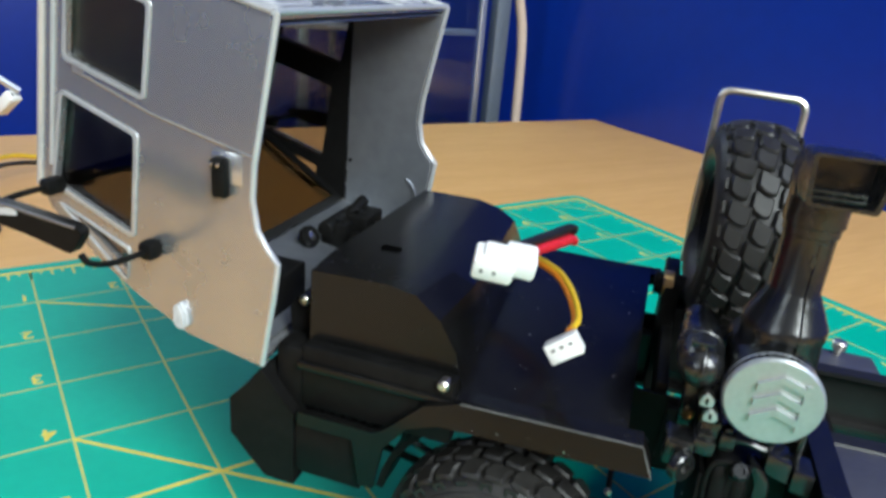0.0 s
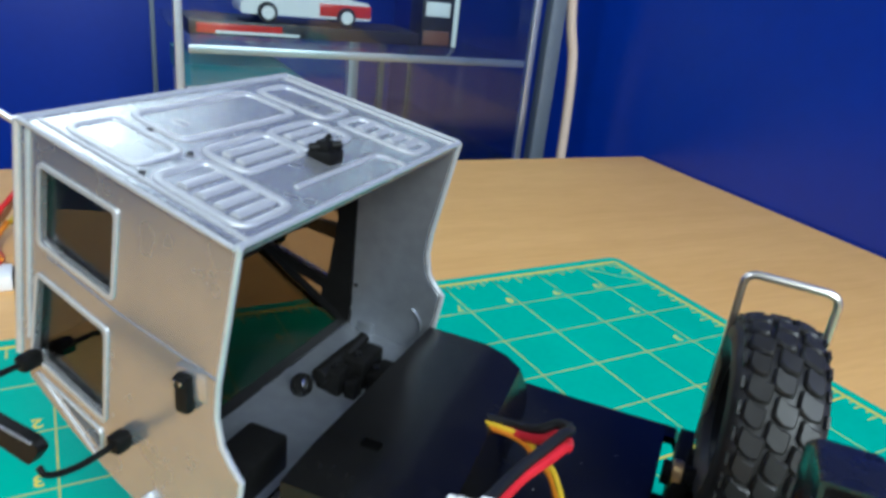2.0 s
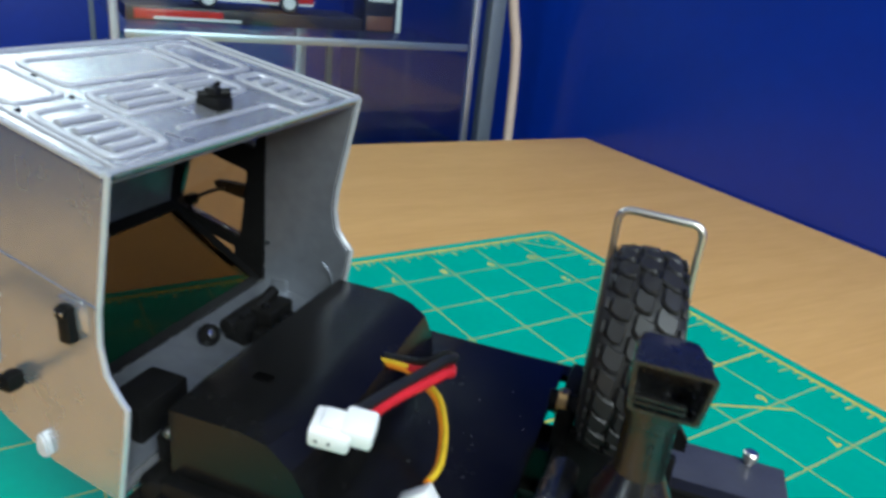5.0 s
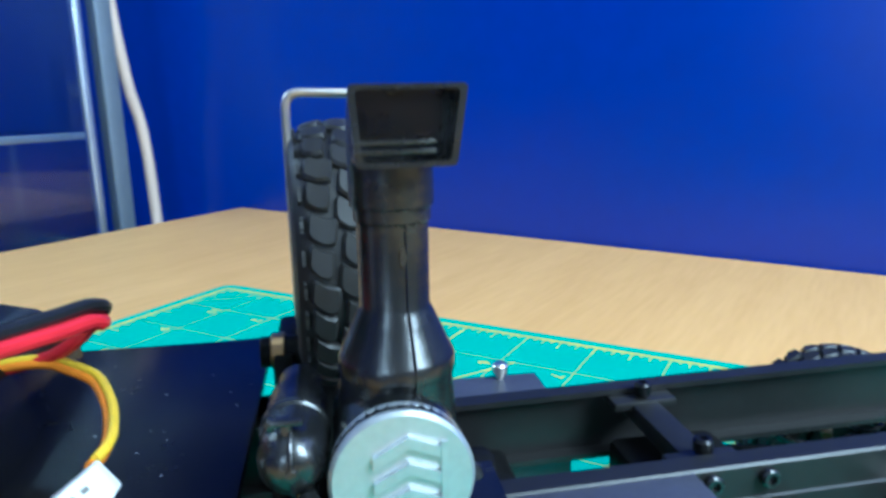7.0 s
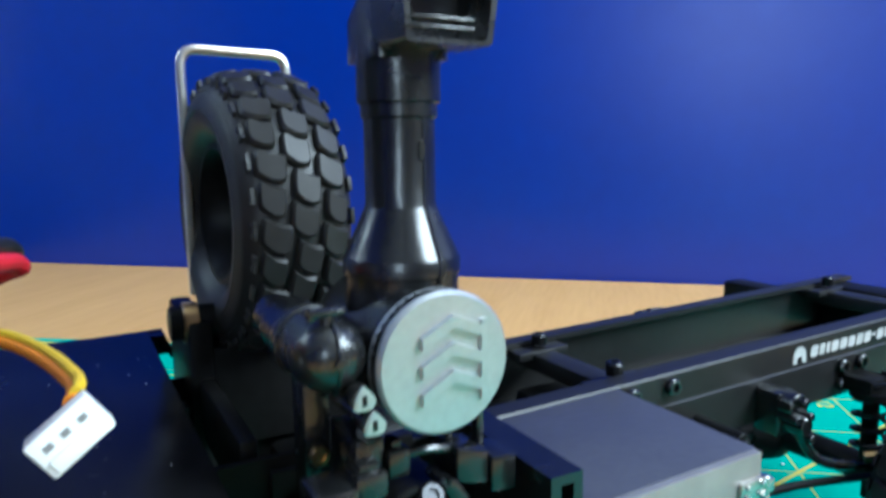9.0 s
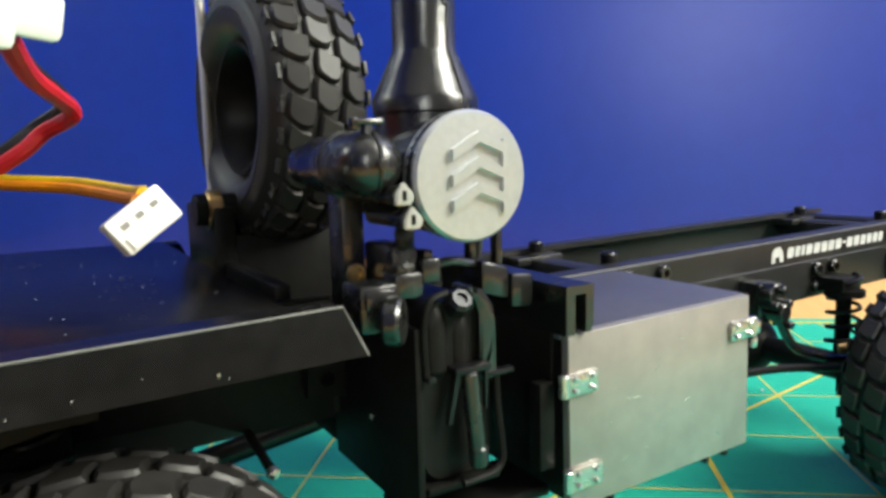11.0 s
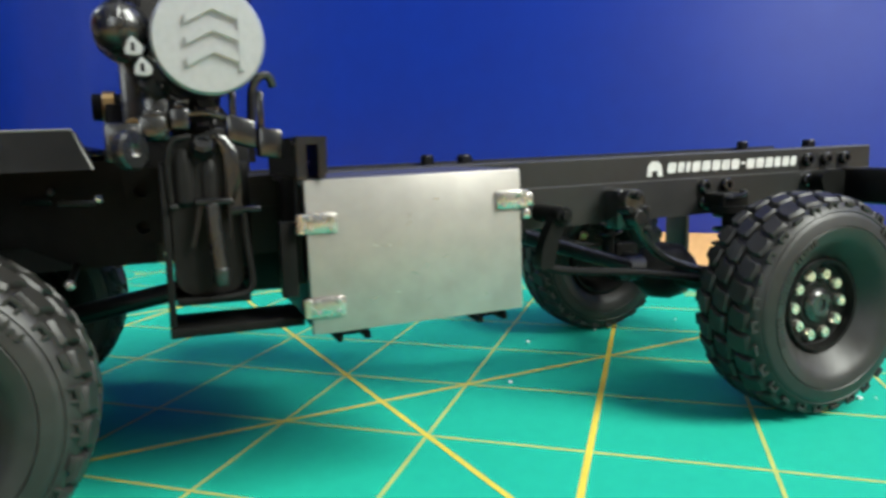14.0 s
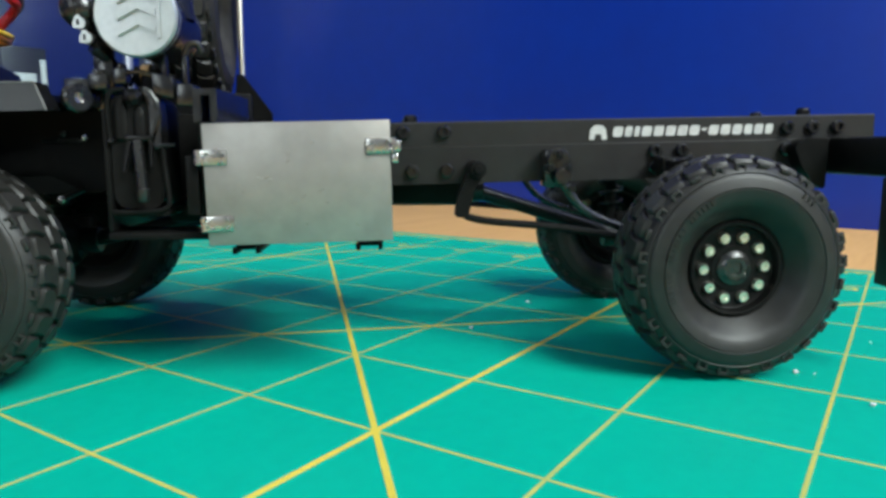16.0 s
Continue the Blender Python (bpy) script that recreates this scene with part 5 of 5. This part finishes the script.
for x0, x1, z in ((17.3, 21.5, 36.2), (17.6, 22.0, 26.2), (42.4, 46.4, 37.4)):
    bm = bmesh.new()
    add_box(bm, x0, x1, -36.75, -36.25, z, z + 2.3, 0.1)
    for bx in (x0 + 1.1, x0 + 3.5) if x0 < 40 else (x0 + 0.8, x0 + 3.2):
        for bz in (z + 0.5, z + 1.8):
            add_rod(bm, (bx, -36.6, bz), (bx, -37.15, bz), 0.32, 8, 0.08)
    e = x0 if x0 < 40 else x1
    add_rod(bm, (e, -36.4, z), (e, -36.4, z + 2.3), 0.6, 10, 0.1)
    if x0 > 40:
        add_box(bm, x1 - 0.4, x1 + 1.2, -36.9, -35.9, z + 0.2, z + 1.9, 0.25)
        add_box(bm, x1 - 0.2, x1 + 0.8, -36.8, -36.0, z - 1.5, z - 0.1, 0.25)
    part("hinge", bm, HINGE, toolbox, "small riveted steel hinge")
for x in (21.5, 40.5):
    bm = box(x, x + 3.4, -34, -26, 22.9, 24.5, 0.2)
    add_box(bm, x - 0.4, x + 0.3, -35, -25, 22.4, 23.4, 0.1)
    add_box(bm, x + 3.1, x + 3.8, -35, -25, 22.4, 23.4, 0.1)
    part("foot", bm, BLACK, toolbox)
part("far_tool_box", box(17, 41, 14.6, 36.4, 25, 35.6, 0.4), LAVENDER, truck, "dull grey box on the far side")
part("knob_screw", lathe([(0, 35.5), (0.8, 35.5), (0.8, 36.6), (1.5, 36.7), (1.6, 38.2), (1.2, 38.6), (0, 38.6)], 16, Matrix.Translation((33.7, 34.8, 0))), CHROME, truck, "bright knurled screw")

# ---- loose wiring on the truck ----
wiring = thing("wiring_loom", TRUCK, "red, black and orange leads with white plugs on the truck", "wiring")


def plug(name, centre, size, turn, holes, parent, label):
    w, d, h = size
    m = Matrix.Translation(centre) @ Euler([radians(a) for a in turn]).to_matrix().to_4x4()
    bm = bmesh.new()
    add_box(bm, -w / 2, w / 2, -d / 2, d / 2, -h / 2, h / 2, 0.35)
    bm.transform(m)
    ob = part(name, bm, WHITE, parent, label)
    bm = box(-w / 2 + 0.6, w / 2 - 0.6, -d / 2 - 0.5, -d / 2 + 0.3, -h / 2 + 0.5, h / 2 - 0.4, 0.2)
    bm.transform(m)
    part("plug_nose", bm, WHITE, ob)
    bm = box(-w * 0.28, w * 0.28, -d * 0.3, d * 0.34, h / 2 - 0.2, h / 2 + 0.55, 0.2)
    bm.transform(m)
    part("latch", bm, WHITE, ob)
    for k in range(holes):
        x = (k - (holes - 1) / 2) * w / (holes + 0.4)
        bm = bmesh.new()
        add_box(bm, x - 0.45, x + 0.45, -d / 2 - 0.58, -d / 2 - 0.45, -0.7, 0.7)
        bm.transform(m)
        part("pin_hole", bm, SLOT, ob)
    return ob


pm = Matrix.Translation((-28.4, -34.2, 69.2)) @ Euler((radians(14), radians(6), radians(12))).to_matrix().to_4x4()
bm = box(-3.4, 2.2, -2.5, 2.2, -2.0, 1.3, 0.6)
bm.transform(pm)
two_pin = part("plug", bm, WHITE, wiring, "white two-pin plug")
for name, b in (("socket", (0.6, 5.0, -1.7, 2.8, -1.1, 2.1, 0.6)), ("latch", (-2.2, 1.4, -1.4, 1.8, 1.0, 1.9, 0.4))):
    bm = box(*b)
    bm.transform(pm)
    part(name, bm, WHITE, two_pin)
for x in (-2.1, -0.4):
    bm = box(x - 0.25, x + 0.25, -2.58, -2.45, -0.6, 0.0, 0)
    bm.transform(pm)
    part("pin_hole", bm, SLOT, two_pin)
pm = Matrix.Translation((-18.6, -26.8, 54.9)) @ Euler((radians(-10), radians(-36), radians(8))).to_matrix().to_4x4()
bm = box(-2.6, 2.6, -1.5, 1.5, -1.6, 1.6, 0.25)
bm.transform(pm)
three_pin = part("plug", bm, WHITE, wiring, "white three-pin plug")
bm = box(-2.1, 2.1, -1.75, -1.4, -1.4, -0.25, 0.15)
bm.transform(pm)
part("latch", bm, WHITE, three_pin)
for x in (-1.4, 0.0, 1.4):
    bm = box(x - 0.34, x + 0.34, -1.56, -1.48, 0.25, 0.75, 0)
    bm.transform(pm)
    part("pin_hole", bm, SLOT, three_pin)
for mat_, r, pts in ((RED, 0.85, [(-26.8, -31, 68.6), (-25.4, -21, 66.9), (-23.5, -14.2, 65.9), (-22.1, -9.2, 65.3), (-21.6, -7.2, 64.5), (-22.4, -4.6, 63.9), (-24.2, -2.7, 62.9), (-26, -2.5, 61.2), (-28, -1.6, 59.8), (-30.5, 0, 58.3), (-34, 1.4, 57.2), (-39, 2, 56.0)]),
                     (WIRE_BLACK, 0.85, [(-27.4, -31.2, 70.0), (-26.0, -21, 68.2), (-24.2, -13.2, 67.2), (-22.8, -7.6, 66.6), (-22.2, -5.0, 65.8), (-22.6, -2.8, 64.9), (-24.6, -0.9, 63.6), (-27, -0.6, 61.6), (-29.4, 0.6, 59.8), (-33, 3, 57.8), (-39, 4, 56.6)]),
                     (ORANGE, 0.6, [(-18.4, -24.4, 56.4), (-18.1, -22.4, 56.5), (-18.4, -19.1, 56.4), (-19.9, -13.7, 56.7), (-21.9, -9.1, 57.1), (-24.0, -5.6, 57.3), (-27.1, -2.8, 57.5), (-30.6, -0.4, 57.7), (-35, 1, 57.2), (-40, 2, 56.2)]),
                     (YELLOW, 0.5, [(-18.0, -24.2, 57.02), (-17.7, -22.2, 57.12), (-18.0, -19.0, 57.02), (-19.5, -13.5, 57.32), (-21.5, -8.9, 57.72), (-23.6, -5.4, 57.92), (-26.7, -2.6, 58.12), (-30.2, -0.2, 58.32), (-34.6, 1.1, 57.82), (-39.6, 2.1, 56.82)])):
    part("lead", tube(smooth_path(pts, 8), r, 10), mat_, wiring)

# ---- glass cabinet behind the desk ----
cabinet = thing("display_cabinet", ROOM @ pose(0, 0, 0), "tall glass display cabinet with aluminium posts behind the desk", "cabinet")
CX0, CX1, CY0, CY1 = -368, -86, 66, 330
for x, y, w, m in ((CX0, CY0, 6, ALU), (CX1, CY0, 6, ALU), (CX0, CY1, 5, STILE), (CX1, CY1, 5, STILE)):
    part("post", box(x - w / 2, x + w / 2, y - w / 2, y + w / 2, FLOOR * 1000, 900, 1), m, cabinet, "slim aluminium post")
part("frame_stile", box(CX1 + 17, CX1 + 31, CY0 + 2, CY0 + 14, FLOOR * 1000, 900, 1), STILE, cabinet, "dull blue-grey side stile")
for z in (66, 330):
    sh = part("shelf", box(CX0 + 6, CX1 - 6, CY0, CY1 - 8, z - 5, z, 0.5), CLEAR, cabinet, "clear glass shelf")
    part("shelf_rail", box(CX0 + 6, CX1 - 6, CY0 - 3, CY0 + 2, z - 5, z + 0.5, 0.5), ALU, sh)
part("shelf", box(CX0 + 6, CX1 - 6, CY0 + 4, CY1 - 8, -22, -18, 0.5), CLEAR, cabinet, "clear glass shelf")
part("rear_stile", box(-164, -152, 320, 332, FLOOR * 1000, 60, 1), ALU, cabinet, "aluminium rear stile under the shelf")
part("rear_stile", box(-127, -120, 320, 328, FLOOR * 1000, 60, 1), STILE, cabinet, "dim rear stile")
part("glass_door", box(CX0 + 7, CX1 - 6, CY0 - 6, CY0 - 4, FLOOR * 1000 + 40, 890, 0.3), PANE, cabinet, "clear glass door")
part("side_glass", box(CX1 - 1, CX1 + 1, CY0 + 7, CY1 - 8, FLOOR * 1000 + 40, 890, 0.3), CLEAR, cabinet)
part("plinth", box(CX0 - 6, CX1 + 6, CY0 - 6, CY1 + 6, FLOOR * 1000, FLOOR * 1000 + 40, 2), FRAME, cabinet)
part("top_cap", box(CX0 - 6, CX1 + 6, CY0 - 6, CY1 + 6, 900, 915, 2), ALU, cabinet)
# model car in its show case on the shelf
CAR = ROOM @ pose(-0.275, 0.16, 0.066)
case = thing("show_base", CAR, "black show base with red and white label on shelf", "display base")
part("block", box(-80, 115, -30, 40, 0.2, 10.8, 1), FRAME, case)
part("label_card", box(-74, -8, -31.2, -30.2, 1.6, 9, 0.2), TOY_RED, case, "red printed label")
part("label_card", box(-60, 6, -31.6, -31.3, 1.6, 3.8, 0.1), CARD, case, "white label strip")
car = thing("toy_car", CAR @ pose(0.015, 0, 0.011), "white and red die-cast model car on a show base", "toy car")
prof = [(-54, 6), (-54, 15), (-44, 19), (-24, 21), (-10, 31), (22, 32), (36, 22), (54, 20), (56, 6)]
bm = plate([rounded(prof, 3, 3)], lambda a, b: (a, -20, b), (0, 40, 0))
part("body", bm, TOY_WHITE, car)
part("flank", box(10, 55, -20.8, -20.1, 8, 18, 0.3), TOY_RED, car, "red flank panel")
part("side_window", plate([[(-8, 22), (-3, 29), (19, 30), (29, 22)]], lambda a, b: (a, -20.3, b), (0, 0.2, 0)), GLOSS, car)
for x in (-33, 33):
    for y in (-20, 20):
        w = part("wheel", lathe([(0, -4), (7.2, -4), (8, -3), (8, 3), (7.2, 4), (0, 4)], 24, Matrix.Translation((x, y, 8)) @ YA), RUBBER, car)
        part("hub", lathe([(0, -4.6), (5.2, -4.4), (5.6, 0), (5.2, 4.4), (0, 4.6)], 20, Matrix.Translation((x, y, 8)) @ YA), TOY_WHITE, w)
# pale and teal reflections in the cabinet glass, built as a solid box
reflection_box = thing("reflection_box", ROOM @ pose(-0.304, 0.15, -0.018), "white and teal box standing in for cabinet glass reflections", "box")
part("carton", box(-56, 36, -50, 60, 0.2, 50, 1), CARD, reflection_box)
bm = plate([[(-58, 50.2), (41, 50.2), (39, 53), (16, 66), (-58, 66)]], lambda a, b: (a, -52, b), (0, 114, 0))
part("reflection_top", bm, TEAL, reflection_box, "teal top with a sloping end, part of the reflection")
small = thing("small_crate", ROOM @ pose(-0.145, 0.14, 0.0662), "small brown and grey boxed model on the shelf", "box")
part("carton", box(-18, 18, -14, 14, 0.2, 60, 1), FRAME, small)
part("front_label", box(-16, 9, -14.8, -14.2, 2, 14, 0.2), BROWN, small, "brown printed band")
part("front_label", box(12, 16.5, -14.8, -14.2, 1, 50, 0.2), CARD, small, "narrow white edge strip")
part("front_label", box(-15, 8, -14.8, -14.2, 26, 38, 0.2), CARD, small, "white label")
cable = thing("wall_cable", ROOM @ pose(0, 0, 0), "beige sleeved cable hanging beside the cabinet", "cable")
part("sleeve", tube(smooth_path([(-70, 80, 900), (-64, 80, 500), (-52, 80, 220), (-42, 80, 112), (-32, 80, 66), (-28, 80, 10), (-27, 80, -80), (-29, 82, -300), (-30, 85, -738)], 8), 4.6, 12), BEIGE, cable)
# ---- loose leads lying on the desk behind the cab ----
loose = thing("battery_lead", pose(0, 0, 0), "white-plugged charging lead with coloured wires trailing on the desk", "lead")
plug("plug", (29, 85, 40.5), (5.2, 13, 4.6), (-38, 0, 35), 2, loose, "white two-pole plug")
part("cable", tube(smooth_path([(34, 80, 46), (18, 84, 58), (-2, 90, 72), (-70, 105, 118), (-120, 116, 128), (-142, 126, 70), (-150, 134, 4), (-158, 140, -1.4)], 8), 1.5, 8), ALU, loose, "pale grey cable")
for mat_, pts in ((RED, [(24, 89, 35), (17, 92, 24), (10, 96, 14), (6, 98, 4), (7, 90, 0), (10, 74, 2), (9, 62, 3)]),
                  (BROWN, [(25, 89, 35), (19, 92, 25), (12, 95, 13), (3, 97, 3), (-4, 92, -1), (-2, 76, 0), (6, 63, 3)]),
                  (YELLOW, [(60, 130, -1.8), (40, 128, 6), (26, 120, 9), (14, 108, 6), (6, 92, 2), (5, 76, 3), (8, 64, 4)]),
                  (WIRE_BLACK, [(58, 134, -1.8), (38, 130, 3), (22, 118, 5), (8, 104, 3), (1, 90, 1), (2, 74, 2), (5, 62, 4)]),
                  (ORANGE, [(12, 100, 8), (8, 94, 3), (8, 80, 3), (10, 66, 4)])):
    part("lead", tube(smooth_path(pts, 7), 1.1, 8), mat_, loose)
bm = box(-2, 14, 50, 64, -2.9, 3.2, 0.8)
part("connector_block", bm, WHITE, loose, "white connector block")
bm = box(14.2, 20, 50, 60, -2.9, 4.2, 0.8)
part("component", bm, DARK, loose)

# ---- crumbs on the mat ----
random.seed(11)
bm = bmesh.new()
for k in range(16):
    x, y, w = random.uniform(150, 275), random.uniform(-330, -235), random.uniform(0.12, 0.38)
    add_box(bm, -w, w, -w * random.uniform(0.5, 1), w, 0.09, 0.09 + w, 0, Matrix.Translation((x, y, 0)) @ Matrix.Rotation(random.uniform(0, 3), 4, "Z"))
crumbs = tagged(part("crumbs", bm, CARD, None), "pale plastic crumbs lying on the green mat", "crumbs", kind="stuff")

# ---- scratches on the steel door and dust on the black plastic ----
random.seed(7)
bm = bmesh.new()
for k in range(14):
    x, z, a, L = random.uniform(23, 41), random.uniform(26, 40), random.uniform(-0.9, 0.9), random.uniform(0.4, 1.6)
    add_box(bm, -L / 2, L / 2, -36.32, -36.29, -0.035, 0.035, 0, Matrix.Translation((x, 0, z)) @ Matrix.Rotation(a, 4, "Y"))
tagged(part("scratch", bm, HINGE, toolbox, "fine bright scratches in the door"), kind="stuff")
bm = bmesh.new()
for k in range(16):
    x, y, w = random.uniform(-28, -8.5), random.uniform(-34, 20), random.uniform(0.03, 0.07)
    add_box(bm, x - w, x + w, y - w * random.uniform(0.6, 2), y + w, 46.58, 46.66)
for k in range(4):
    x, z, w = random.uniform(-30, -6), random.uniform(43.6, 46.4), random.uniform(0.03, 0.06)
    y = -36.0 - 0.2 * (47.7 - z)
    add_box(bm, x - w, x + w, y - 0.05, y + 0.03, z - w, z + w)
tagged(part("dust", bm, CARD, floor_pan, "white dust specks"), kind="stuff")
